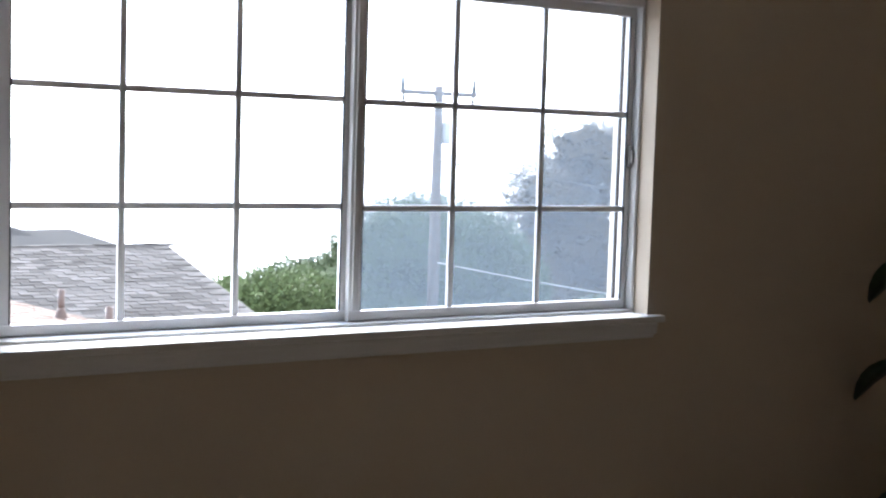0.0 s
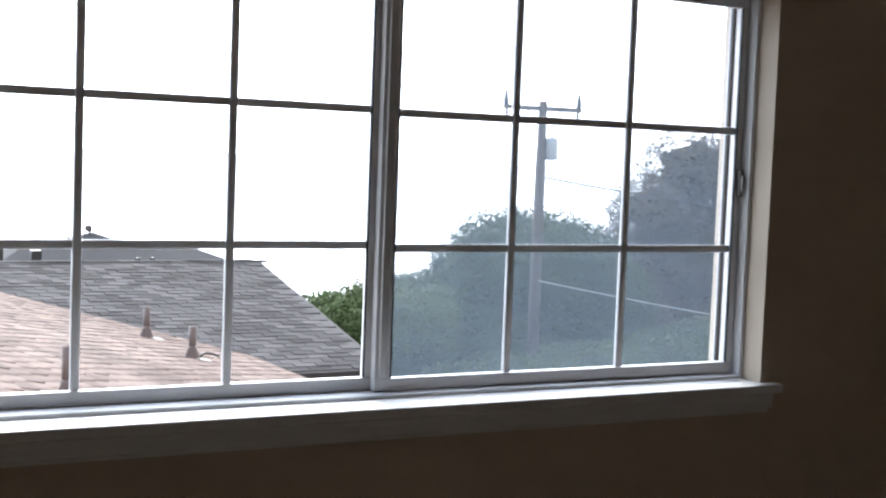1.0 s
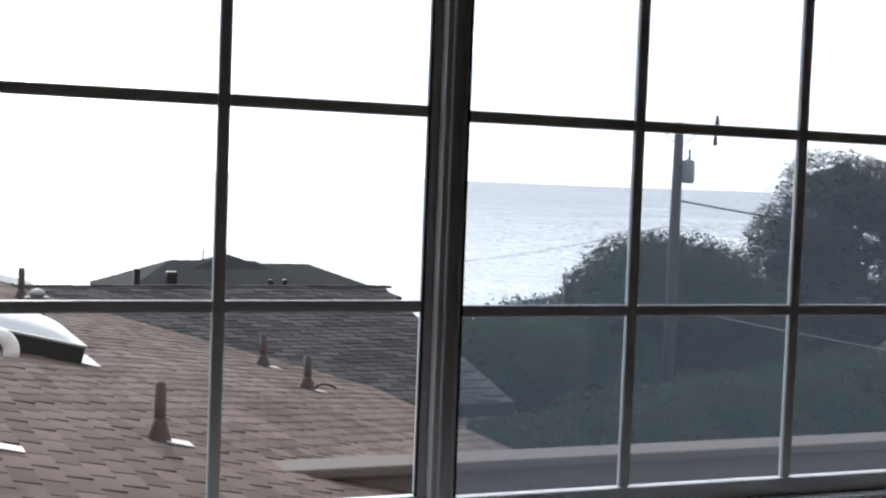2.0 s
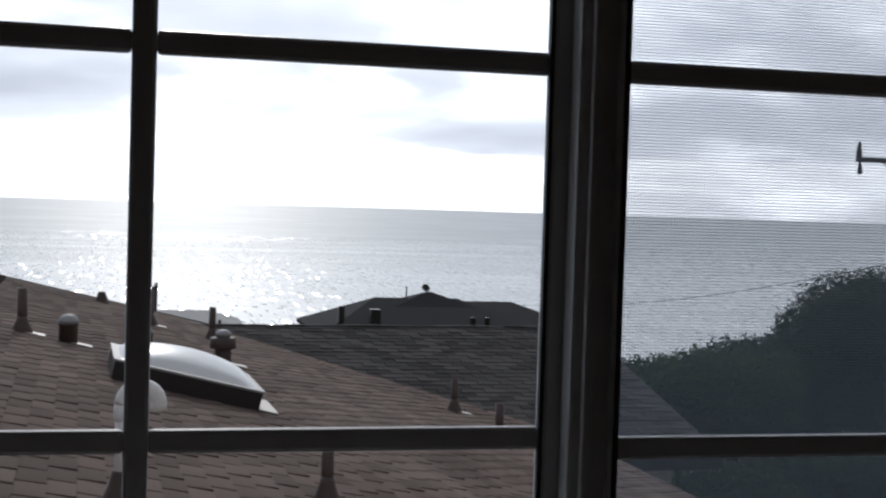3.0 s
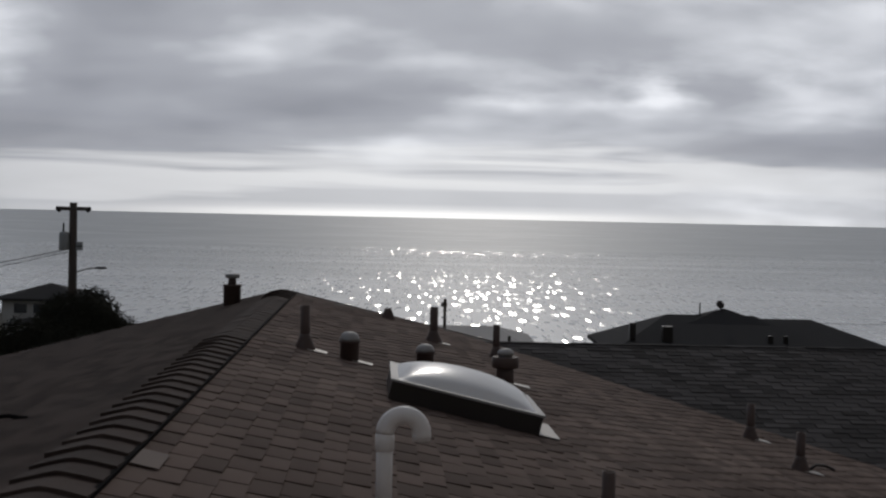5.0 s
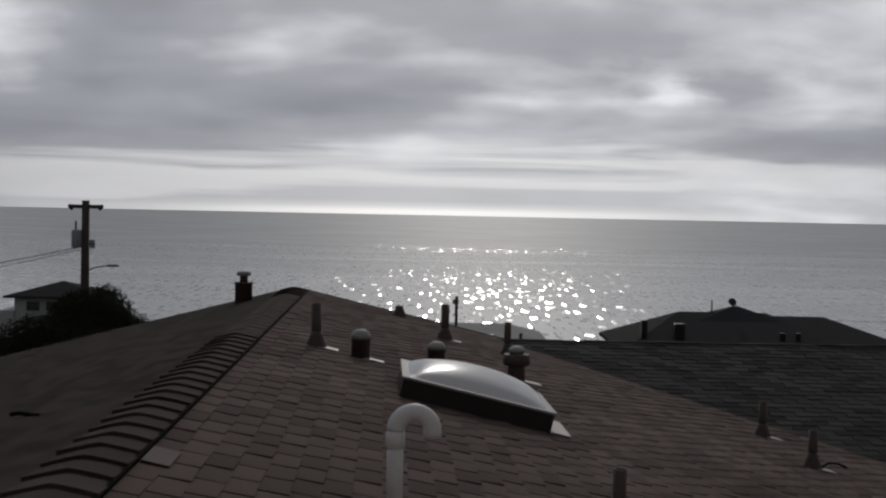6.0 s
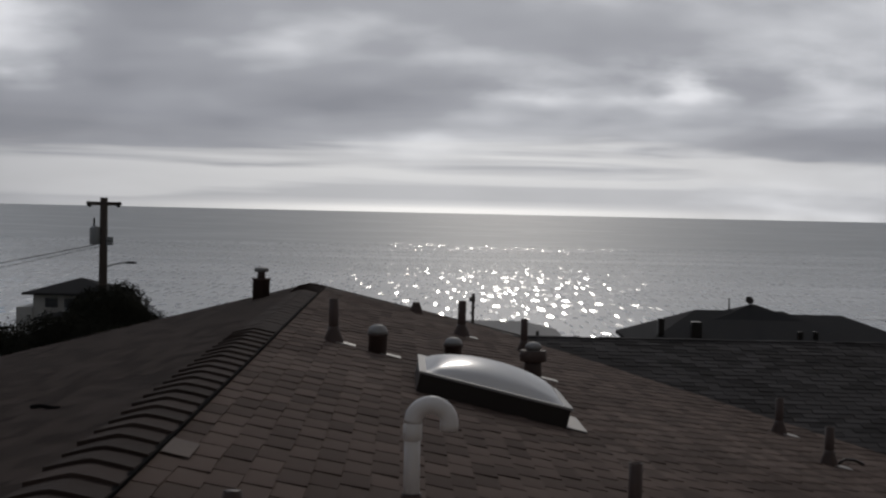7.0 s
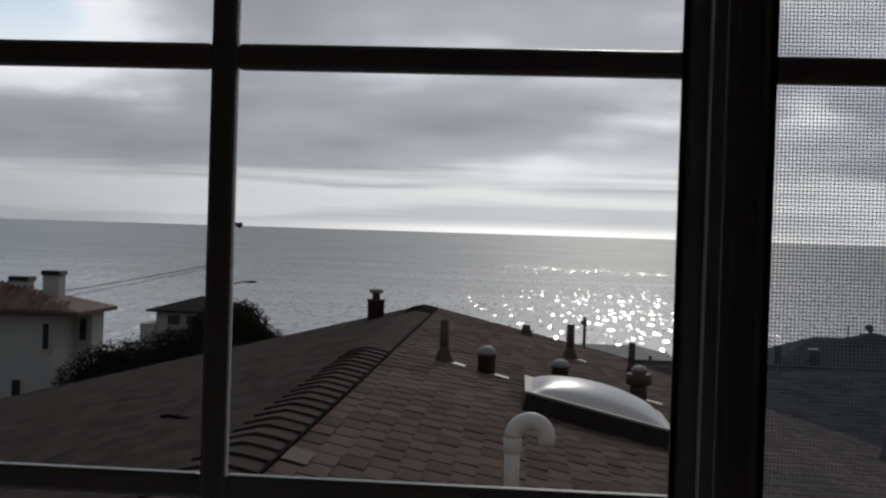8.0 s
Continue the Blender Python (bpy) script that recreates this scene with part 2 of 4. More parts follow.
def glass_material():
    mat = bpy.data.materials.new("window_glass")
    mat.use_nodes = True
    tree = mat.node_tree
    n = Nodes(tree)
    out = tree.nodes["Material Output"]
    tree.nodes.remove(tree.nodes["Principled BSDF"])
    clear, gloss = tree.nodes.new("ShaderNodeBsdfTransparent"), tree.nodes.new("ShaderNodeBsdfGlossy")
    clear.inputs["Color"].default_value = (0.97, 0.98, 0.98, 1)
    gloss.inputs["Roughness"].default_value = 0.02
    fres = tree.nodes.new("ShaderNodeFresnel")
    fres.inputs["IOR"].default_value = 1.45
    mix = tree.nodes.new("ShaderNodeMixShader")
    tree.links.new(fres.outputs[0], mix.inputs[0])
    tree.links.new(clear.outputs[0], mix.inputs[1])
    tree.links.new(gloss.outputs[0], mix.inputs[2])
    tree.links.new(mix.outputs[0], out.inputs["Surface"])
    return mat


GLASS = glass_material()


def sea_material():
    mat = bpy.data.materials.new("sea_water")
    mat.use_nodes = True
    tree = mat.node_tree
    n = Nodes(tree)
    bsdf = tree.nodes["Principled BSDF"]
    co = tree.nodes.new("ShaderNodeTexCoord").outputs["Object"]
    swell = n.noise(n.mapping(co, (0.010, 0.030, 1)), 1.0, 5.0, 0.6, 0.5)
    streak = n.noise(n.mapping(co, (0.004, 0.042, 1)), 1.0, 3.0, 0.5, 0.3)
    # waves break into pale streaks towards the shore
    out_by = tree.nodes.new("ShaderNodeSeparateXYZ")
    tree.links.new(co, out_by.inputs[0])
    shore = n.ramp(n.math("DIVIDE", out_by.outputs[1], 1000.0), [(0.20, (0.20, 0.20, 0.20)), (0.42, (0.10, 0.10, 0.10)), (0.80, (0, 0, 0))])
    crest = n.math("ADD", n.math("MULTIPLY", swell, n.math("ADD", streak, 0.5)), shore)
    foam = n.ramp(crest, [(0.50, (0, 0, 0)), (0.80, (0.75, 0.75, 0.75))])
    # base colour stands in for reflected sky, gloss kept low; paler towards the shore
    sheen_col = n.mix(n.math("MULTIPLY", shore, 5.0), (0.40, 0.42, 0.425), (0.68, 0.695, 0.695))
    tree.links.new(n.mix(foam, sheen_col, (0.80, 0.805, 0.805)), bsdf.inputs["Base Color"])
    bsdf.inputs["Roughness"].default_value = 0.45
    bsdf.inputs["Specular IOR Level"].default_value = 0.2
    bsdf.inputs["IOR"].default_value = 1.33
    ripple = tree.nodes.new("ShaderNodeBump")
    ripple.inputs["Strength"].default_value = 0.3
    ripple.inputs["Distance"].default_value = 0.5
    n.put(ripple.inputs["Height"], n.math("ADD", swell, n.noise(n.mapping(co, (0.03, 0.12, 1)), 1.0, 4.0)))
    tree.links.new(ripple.outputs[0], bsdf.inputs["Normal"])
    # here and there a smooth wavelet leans its own way and flashes the sun
    sep = tree.nodes.new("ShaderNodeSeparateXYZ")
    tree.links.new(co, sep.inputs[0])
    wander = n.math("MULTIPLY", n.math("SUBTRACT", n.noise(n.mapping(co, (0.004, 0.006, 1)), 1.0, 4.0), 0.5), 300.0)
    # cloud shade on the far water, put in by masking off the flashes
    sunlit_reach = n.ramp(n.math("DIVIDE", n.math("ADD", sep.outputs[1], wander), 2000.0), [(0.35, (1, 1, 1)), (0.40, (0, 0, 0))])
    band = n.ramp(n.noise(n.mapping(co, (0.004, 0.05, 1), (9, 4, 0)), 1.0, 3.0, 0.6, 0.4), [(0.38, (0.75, 0.75, 0.75)), (0.50, (1, 1, 1))])
    shader = bsdf.outputs[0]
    for scale, seed, least in (((1.15, 0.085, 1), 0.0, 0.22), ((0.40, 0.125, 1), 37.0, 0.50)):
        cell = tree.nodes.new("ShaderNodeTexVoronoi")
        n.put(cell.inputs["Vector"], n.mapping(co, scale, (seed, seed, 0)))
        cell.inputs["Scale"].default_value = 1.0
        pick = tree.nodes.new("ShaderNodeSeparateColor")
        tree.links.new(cell.outputs["Color"], pick.inputs[0])
        keep = n.math("MULTIPLY", n.math("GREATER_THAN", pick.outputs[0], least), n.math("LESS_THAN", cell.outputs["Distance"], 0.34))
        keep = n.math("MULTIPLY", keep, n.math("MULTIPLY", sunlit_reach, band))
        comb = tree.nodes.new("ShaderNodeCombineXYZ")
        n.put(comb.inputs[0], n.math("MULTIPLY", n.math("SUBTRACT", pick.outputs[1], 0.5), 0.25))
        n.put(comb.inputs[1], n.math("MULTIPLY", n.math("SUBTRACT", pick.outputs[2], 0.68), 0.56))
        comb.inputs[2].default_value = 1.0
        gloss = tree.nodes.new("ShaderNodeBsdfGlossy")
        gloss.inputs["Color"].default_value = (0.5, 0.5, 0.5, 1)
        gloss.inputs["Roughness"].default_value = 0.16
        tree.links.new(n.vec("NORMALIZE", comb.outputs[0], (0, 0, 0)), gloss.inputs["Normal"])
        mix = tree.nodes.new("ShaderNodeMixShader")
        n.put(mix.inputs[0], keep)
        tree.links.new(shader, mix.inputs[1])
        tree.links.new(gloss.outputs[0], mix.inputs[2])
        shader = mix.outputs[0]
    tree.links.new(shader, tree.nodes["Material Output"].inputs["Surface"])
    return mat


SEA = sea_material()

# ---- mesh helpers ----


def mesh_ob(name, bm, mat, parent=None, smooth=False):
    me = bpy.data.meshes.new(name)
    bm.normal_update()
    bm.to_mesh(me)
    bm.free()
    me.materials.append(mat)
    if smooth:
        for p in me.polygons:
            p.use_smooth = True
    ob = new(name, me)
    if parent:
        ob.parent = parent
    return ob


def part(name, bm, mat, parent, label="", smooth=False):
    ob = mesh_ob(name, bm, mat, parent, smooth)
    if label:
        ob["label"] = label
    return ob


def thing(name, m, label, category, group="", kind=""):
    ob = new(name)
    ob.matrix_world = m
    ob.empty_display_size = 0.1
    return tagged(ob, label, category, group, kind)


def box(bm, x0, x1, y0, y1, z0, z1, bevel=0.0, m=None):
    made = bmesh.ops.create_cube(bm, size=1.0)["verts"]
    bmesh.ops.scale(bm, vec=(x1 - x0, y1 - y0, z1 - z0), verts=made)
    bmesh.ops.translate(bm, vec=((x0 + x1) / 2, (y0 + y1) / 2, (z0 + z1) / 2), verts=made)
    if bevel:
        edges = list({e for v in made for e in v.link_edges})
        out = bmesh.ops.bevel(bm, geom=edges, offset=bevel, segments=2, affect="EDGES", profile=0.6)
        made = list({v for f in out["faces"] for v in f.verts} | {v for v in made if v.is_valid})
    if m:
        bmesh.ops.transform(bm, matrix=m, verts=[v for v in made if v.is_valid])
    return bm


def boxed(*args, **kw):
    return box(bmesh.new(), *args, **kw)


def lathe(bm, rings, seg=20, m=None, cap=True):
    """Rings of (radius, height) turned about z."""
    loops = []
    for r, z in rings:
        loops.append([bm.verts.new((r * math.cos(2 * math.pi * k / seg), r * math.sin(2 * math.pi * k / seg), z)) for k in range(seg)])
    for a, b in zip(loops, loops[1:]):
        for k in range(seg):
            bm.faces.new((a[k], a[(k + 1) % seg], b[(k + 1) % seg], b[k]))
    if cap:
        bm.faces.new(loops[0][::-1])
        bm.faces.new(loops[-1])
    if m:
        bmesh.ops.transform(bm, matrix=m, verts=[v for l in loops for v in l])
    return bm


def tube(bm, points, radius, seg=12, radii=None):
    """A round tube along points."""
    points = [Vector(p) for p in points]
    loops = []
    side = None
    for i, p in enumerate(points):
        d = (points[min(i + 1, len(points) - 1)] - points[max(i - 1, 0)]).normalized()
        if side is None:
            side = d.orthogonal().normalized()
        side = (side - d * side.dot(d)).normalized()
        other = d.cross(side)
        r = radii[i] if radii else radius
        loops.append([bm.verts.new(p + r * (side * math.cos(2 * math.pi * k / seg) + other * math.sin(2 * math.pi * k / seg))) for k in range(seg)])
    for a, b in zip(loops, loops[1:]):
        for k in range(seg):
            bm.faces.new((a[k], a[(k + 1) % seg], b[(k + 1) % seg], b[k]))
    bm.faces.new(loops[0][::-1])
    bm.faces.new(loops[-1])
    return bm


def structure(name, bm, mat, label, category, smooth=False):
    return tagged(mesh_ob(name, bm, mat, None, smooth), label, category, "", "structure")


# ---- ground and sea ----


def smoothstep(a, b, x):
    t = min(1, max(0, (x - a) / (b - a)))
    return t * t * (3 - 2 * t)


SEA_Z = -20.0


def ground_z(x, y):
    z = -4.2 - 1.2 * smoothstep(4, 25, x) * smoothstep(0, 20, y) - 2.4 * smoothstep(15, 60, y) - 4.0 * smoothstep(62, 85, y)
    z += 0.4 * noise.noise(Vector((x * 0.03, y * 0.03, 0)))
    z -= 14 * smoothstep(88, 118, y + 8 * noise.noise(Vector((x * 0.012, 0, 3))))
    return z


def build_ground():
    xs = [-2400, -1200, -600, -300, -160] + [-100 + 5 * k for k in range(45)] + [160, 300, 600, 1200, 2400]
    ys = [-1200, -600, -300, -120, -60] + [-30 + 5 * k for k in range(40)] + [185, 220]
    bm = bmesh.new()
    grid = [[bm.verts.new((x, y, ground_z(x, y))) for x in xs] for y in ys]
    for a, b in zip(grid, grid[1:]):
        for k in range(len(xs) - 1):
            bm.faces.new((a[k], a[k + 1], b[k + 1], b[k]))
    structure("ground", bm, EARTH, "dry grass and bare earth on a coastal bluff", "ground", True)
    bm = bmesh.new()
    v = [bm.verts.new(p) for p in ((-4700, 100, 0), (4700, 100, 0), (4700, 4900, 8), (-4700, 4900, 8))]
    bm.faces.new(v)
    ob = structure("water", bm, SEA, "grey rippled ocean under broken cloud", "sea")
    ob.location.z = SEA_Z


build_ground()

# ---- the room ----
X0, X1, ZB, ZT = -0.885, 0.908, 0.995, 1.885  # the opening in the wall
Y_IN, Y_OUT = -0.105, 0.075


def build_room():
    def wall(name, parts, label):
        bm = bmesh.new()
        for p in parts:
            box(bm, *p)
        return structure(name, bm, WALL, label, "wall")

    lo, hi = -3.2, 2.55
    wall("wall_north", [(lo, X0, Y_IN, Y_OUT, -0.1, 2.55), (X1, hi, Y_IN, Y_OUT, -0.1, 2.55),
                        (X0, X1, Y_IN, Y_OUT, -0.1, ZB), (X0, X1, Y_IN, Y_OUT, ZT, 2.55)], "beige painted wall round a wide window")
    wall("wall_east", [(hi, hi + 0.15, -5.0, Y_OUT, -0.1, 2.55)], "beige painted side wall in shade")
    wall("wall_west", [(lo - 0.15, lo, -5.0, Y_OUT, -0.1, 2.55)], "beige painted side wall")
    wall("wall_south", [(lo - 0.15, hi + 0.15, -5.15, -5.0, -0.1, 2.55)], "beige painted back wall")
    structure("floor", boxed(lo, hi, -5.0, Y_IN, -0.1, 0.0), CARPET, "brown carpeted floor", "floor")
    structure("ceiling", boxed(lo - 0.15, hi + 0.15, -5.15, Y_OUT, 2.55, 2.7), CEIL, "off-white ceiling", "ceiling")
    structure("baseboard", boxed(lo, hi, Y_IN - 0.014, Y_IN - 0.0005, 0.0, 0.09, bevel=0.003), TRIM, "white baseboard along the wall", "baseboard")
    # plain outer wall of the house under and beside the window
    structure("outer_wall", boxed(-8, 9, Y_OUT + 0.002, Y_OUT + 0.12, -5.0, 0.8), STUCCO, "stucco wall of the house below the window", "wall")


build_room()

GX = [-0.828, 0.881]  # glass edges
V_L = [-0.577, -0.295]
V_R = [0.304, 0.588]
ML, MR = -0.014, 0.032
H1, H2, GB, GT = 1.566, 1.300, 1.038, 1.836
MW = 0.0083  # half width of a glazing bar


def build_window():
    win = thing("window_1", pose(0, 0, 0), "white sliding window with a grid of small panes, shut", "window", "", "structure")
    # fixed frame round both sashes
    bm = bmesh.new()
    box(bm, X0, X1, -0.045, 0.05, ZT - 0.022, ZT, 0.002)
    box(bm, X0, X1, -0.045, 0.05, ZB, ZB + 0.016, 0.002)
    box(bm, X0, X0 + 0.022, -0.045, 0.05, ZB + 0.016, ZT - 0.022, 0.002)
    box(bm, X1 - 0.010, X1, -0.045, 0.05, ZB + 0.016, ZT - 0.022, 0.002)
    part("window_frame", bm, VINYL, win)

    def sash(name, x0, x1, g0, g1, y, bars, thick, drop=0.0):
        s = part(name, boxed(x0, x1, y - thick, y + thick, ZB + 0.016, GB, 0.003), VINYL, win, "white sash rail")
        part("top_rail", boxed(x0, x1, y - thick, y + thick, GT, ZT - 0.022, 0.003), VINYL, s)
        part("stile", boxed(x0, g0, y - thick, y + thick, GB, GT, 0.003), VINYL, s)
        part("stile", boxed(g1, x1, y - thick, y + thick, GB, GT, 0.003), VINYL, s)
        bars_y = (y - 0.005, y + 0.005)
        for x in bars:
            part("glazing_bar", boxed(x - MW, x + MW, *bars_y, GB, GT, 0.003), VINYL, s)
        cuts = [g0, *[c for x in bars for c in (x - MW, x + MW)], g1]
        for z in (H1 - drop, H2 - drop):
            for a, b in zip(cuts[::2], cuts[1::2]):
                part("glazing_bar", boxed(a, b, bars_y[0] + 0.0015, bars_y[1] - 0.0015, z - MW, z + MW, 0.003), VINYL, s)
        # thin dark gasket round the glass
        bm = bmesh.new()
        w = 0.003
        for a in (g0, g1 - w):
            box(bm, a, a + w, y - thick - 0.001, y - thick + 0.004, GB, GT)
        part("gasket", bm, GASKET, s)
        bm = bmesh.new()
        v = [bm.verts.new(p) for p in ((g0, y, GB), (g1, y, GB), (g1, y, GT), (g0, y, GT))]
        bm.faces.new(v)
        pane = part("pane", bm, GLASS, s, "clear glass")
        pane.visible_shadow = False
        return s

    sash("outer_sash", X0 + 0.022, MR - 0.006, GX[0], ML, 0.014, V_L, 0.009)
    inner = sash("inner_sash", -0.002, X1 - 0.010, MR, GX[1], -0.007, V_R, 0.010, 0.0045)
    # upright ribs on the meeting stile, a pull rail and the latch
    part("pull_rail", boxed(0.006, 0.013, -0.0235, -0.017, GB, GT, 0.002), VINYL, inner)
    part("pull_rail", boxed(0.026, 0.030, -0.0205, -0.017, GB, GT, 0.001), VINYL, inner)
    bm = bmesh.new()
    box(bm, 0.885, 0.895, -0.028, -0.017, 1.415, 1.475, 0.003)
    box(bm, 0.887, 0.893, -0.036, -0.028, 1.428, 1.462, 0.002)
    part("latch", bm, LATCHM, inner, "small dark metal latch")
    # insect screen outside the right half
    frame_bm = bmesh.new()
    sx0, sx1, sz0, sz1, sy = 0.0, X1 - 0.012, ZB + 0.018, ZT - 0.024, 0.030
    for a in ((sx0, sx0 + 0.016, sy - 0.004, sy + 0.004, sz0, sz1), (sx1 - 0.007, sx1, sy - 0.004, sy + 0.004, sz0, sz1),
              (sx0 + 0.016, sx1 - 0.007, sy - 0.004, sy + 0.004, sz0, sz0 + 0.016), (sx0 + 0.016, sx1 - 0.007, sy - 0.004, sy + 0.004, sz1 - 0.016, sz1)):
        box(frame_bm, *a)
    scr = part("insect_screen", frame_bm, BRONZE, win, "fine grey insect screen in a thin dark frame")
    pitch, w = 0.0023, 0.00022
    verts, faces = [], []

    def strip(a, b, c, d, y):
        i = len(verts)
        verts.extend(((a, y, c), (b, y, c), (b, y, d), (a, y, d)))
        faces.append((i, i + 1, i + 2, i + 3))

    x = sx0 + 0.016
    while x < sx1 - 0.007:
        strip(x - w, x + w, sz0 + 0.016, sz1 - 0.016, sy)
        x += pitch
    z = sz0 + 0.016
    while z < sz1 - 0.016:
        strip(sx0 + 0.016, sx1 - 0.007, z - w, z + w, sy + 0.0003)
        z += pitch
    me = bpy.data.meshes.new("mesh_wires")
    me.from_pydata(verts, [], faces)
    me.materials.append(SCREEN)
    net = new("mesh_wires", me)
    net.parent = scr
    net["kind"] = "stuff"
    # stool and apron
    bm = bmesh.new()
    box(bm, X0 - 0.03, X1 + 0.042, Y_IN - 0.030, Y_IN, ZB - 0.012, ZB + 0.008, 0.004)
    box(bm, X0, X1, Y_IN - 0.002, -0.045, ZB + 0.0015, ZB + 0.008)
    stool = part("window_sill", bm, TRIM, win, "white painted sill")
    bm = bmesh.new()
    box(bm, X0 - 0.008, X1 + 0.022, Y_IN - 0.020, Y_IN - 0.0005, ZB - 0.046, ZB - 0.0125, 0.003)
    box(bm, X0 - 0.006, X1 + 0.020, Y_IN - 0.024, Y_IN - 0.020, ZB - 0.024, ZB - 0.0125, 0.002)
    box(bm, X0 - 0.002, X1 + 0.016, Y_IN - 0.014, Y_IN - 0.0005, ZB - 0.056, ZB - 0.046, 0.003)
    part("apron", bm, TRIM, stool, "moulded white apron under the sill")


def screen_material():
    """Pale fibreglass thread that lets light through."""
    mat = bpy.data.materials.new("screen_fibre")
    mat.use_nodes = True
    tree = mat.node_tree
    out = tree.nodes["Material Output"]
    tree.nodes.remove(tree.nodes["Principled BSDF"])
    a, b, mix = tree.nodes.new("ShaderNodeBsdfDiffuse"), tree.nodes.new("ShaderNodeBsdfTranslucent"), tree.nodes.new("ShaderNodeMixShader")
    a.inputs["Color"].default_value = (0.09, 0.105, 0.125, 1)
    b.inputs["Color"].default_value = (0.128, 0.160, 0.205, 1)
    mix.inputs[0].default_value = 0.5
    tree.links.new(a.outputs[0], mix.inputs[1])
    tree.links.new(b.outputs[0], mix.inputs[2])
    tree.links.new(mix.outputs[0], out.inputs["Surface"])
    return mat


SCREEN = screen_material()
build_window()


def build_house_plant():
    rng = random.Random(4)
    base = Vector((1.662, -0.55, 0))
    plant = thing("potted_plant", pose(*base), "tall leafy house plant in a clay pot, dark against the wall", "plant")
    bm = lathe(bmesh.new(), [(0.13, 0), (0.145, 0.02), (0.175, 0.24), (0.19, 0.24), (0.19, 0.28), (0.17, 0.28), (0.165, 0.25)], 24)
    part("pot", bm, CLAY, plant, "clay pot", True)
    part("soil", lathe(bmesh.new(), [(0.163, 0.235), (0.162, 0.245)], 20), SOIL, plant)
    tips = []
    for k in range(9):
        a = rng.uniform(0, 6.28)
        h = rng.uniform(0.8, 1.5)
        r = rng.uniform(0.05, 0.22)
        pts = [(0.05 * math.cos(a), 0.05 * math.sin(a), 0.23), (r * 0.6 * math.cos(a), r * 0.6 * math.sin(a), h * 0.6), (r * math.cos(a), r * math.sin(a), h)]
        part("stem", tube(bmesh.new(), pts, 0.006, 6), STEM, plant)
        tips.append((Vector(pts[-1]), a))
        tips.append((Vector(pts[1]), a + 2.0))
    for tip, a in tips:
        bm = bmesh.new()
        ln, wd = rng.uniform(0.18, 0.27), rng.uniform(0.055, 0.085)
        rows = []
        for i in range(7):
            t = i / 6
            w = wd * math.sin(math.pi * (0.08 + 0.9 * t)) ** 0.8
            drop = -0.16 * t * t
            rows.append([bm.verts.new((t * ln, s * w, drop - abs(s) * -0.012)) for s in (-1, 0, 1)])
        for p, q in zip(rows, rows[1:]):
            for k in range(2):
                bm.faces.new((p[k], p[k + 1], q[k + 1], q[k]))
        bmesh.ops.transform(bm, matrix=Matrix.Translation(tip) @ pose(0, 0, 0, 0, 0, math.degrees(a)), verts=bm.verts)
        bmesh.ops.solidify(bm, geom=bm.faces[:], thickness=0.0015)
        part("leaf", bm, LEAFD, plant, "", True)


build_house_plant()

# ---- the low wing below the window: shingled roof ----
TURN = 2.1
SLOPE, SLOPE_L = 0.23, 0.258  # right and left of the ridge
RIDGE_Z = 0.36
ROOF = pose(-1.431, -0.066, 0, 0, 0, TURN)
PITCH, PITCH_L = math.atan(SLOPE), math.atan(SLOPE_L)
V0, V1 = 0.25, 18.1
EAVE = 6.75
WING_V, WING_Z, WING_END = 17.65, -0.28, 8.43
WING_E = 13.1  # its eave


def roof_z(u):
    return RIDGE_Z - (SLOPE if u > 0 else SLOPE_L) * abs(u)


def face_frame(side):
    """Axes of one slope: x down the slope, y along the ridge, z out of it."""
    return Matrix.Translation((0, 0, RIDGE_Z)) @ pose(0, 0, 0, 0, math.degrees(PITCH), 0) if side > 0 else \
        Matrix.Translation((0, 0, RIDGE_Z)) @ pose(0, 0, 0, 0, 0, 180) @ pose(0, 0, 0, 0, math.degrees(PITCH_L), 0)


EXPO, LONG = 0.140, 0.305


def wedge(length, expo, butt):
    """Corners and faces of one shingle: thin above, thick at its lower edge."""
    a, b = -0.025, expo
    l = length / 2
    pts = [(a, -l, 0.001), (b, -l, 0.001), (b, l, 0.001), (a, l, 0.001), (a, -l, 0.008), (b, -l, butt + 0.003), (b, l, butt - 0.002), (a, l, 0.005)]
    return pts, [(4, 5, 6, 7), (0, 4, 7, 3), (1, 2, 6, 5), (0, 1, 5, 4), (3, 7, 6, 2)]


def shingle_mesh(name, mat, seed):
    rng = random.Random(seed)
    pts, faces = wedge(LONG - 0.007, EXPO, 0.012 + rng.uniform(-0.003, 0.004))
    pts = [(x + rng.uniform(-0.006, 0.006) * (x > 0), y, z) for x, y, z in pts]
    me = bpy.data.meshes.new(name)
    me.from_pydata(pts, [], faces)
    me.materials.append(mat)
    return me


def joined_shingles(name, mat, parent, places, seed):
    """Shingles at many places (matrix), one mesh."""
    rng = random.Random(seed)
    verts, faces = [], []
    for m in places:
        pts, fs = wedge(LONG - 0.006 - rng.random() * 0.004, EXPO, 0.012 + rng.uniform(-0.003, 0.004))
        i = len(verts)
        verts.extend(tuple(m @ Vector(p)) for p in pts)
        faces.extend(tuple(i + k for k in f) for f in fs)
    me = bpy.data.meshes.new(name)
    me.from_pydata(verts, [], faces)
    me.materials.append(mat)
    ob = new(name, me)
    ob.parent = parent
    ob["kind"] = "stuff"
    return ob


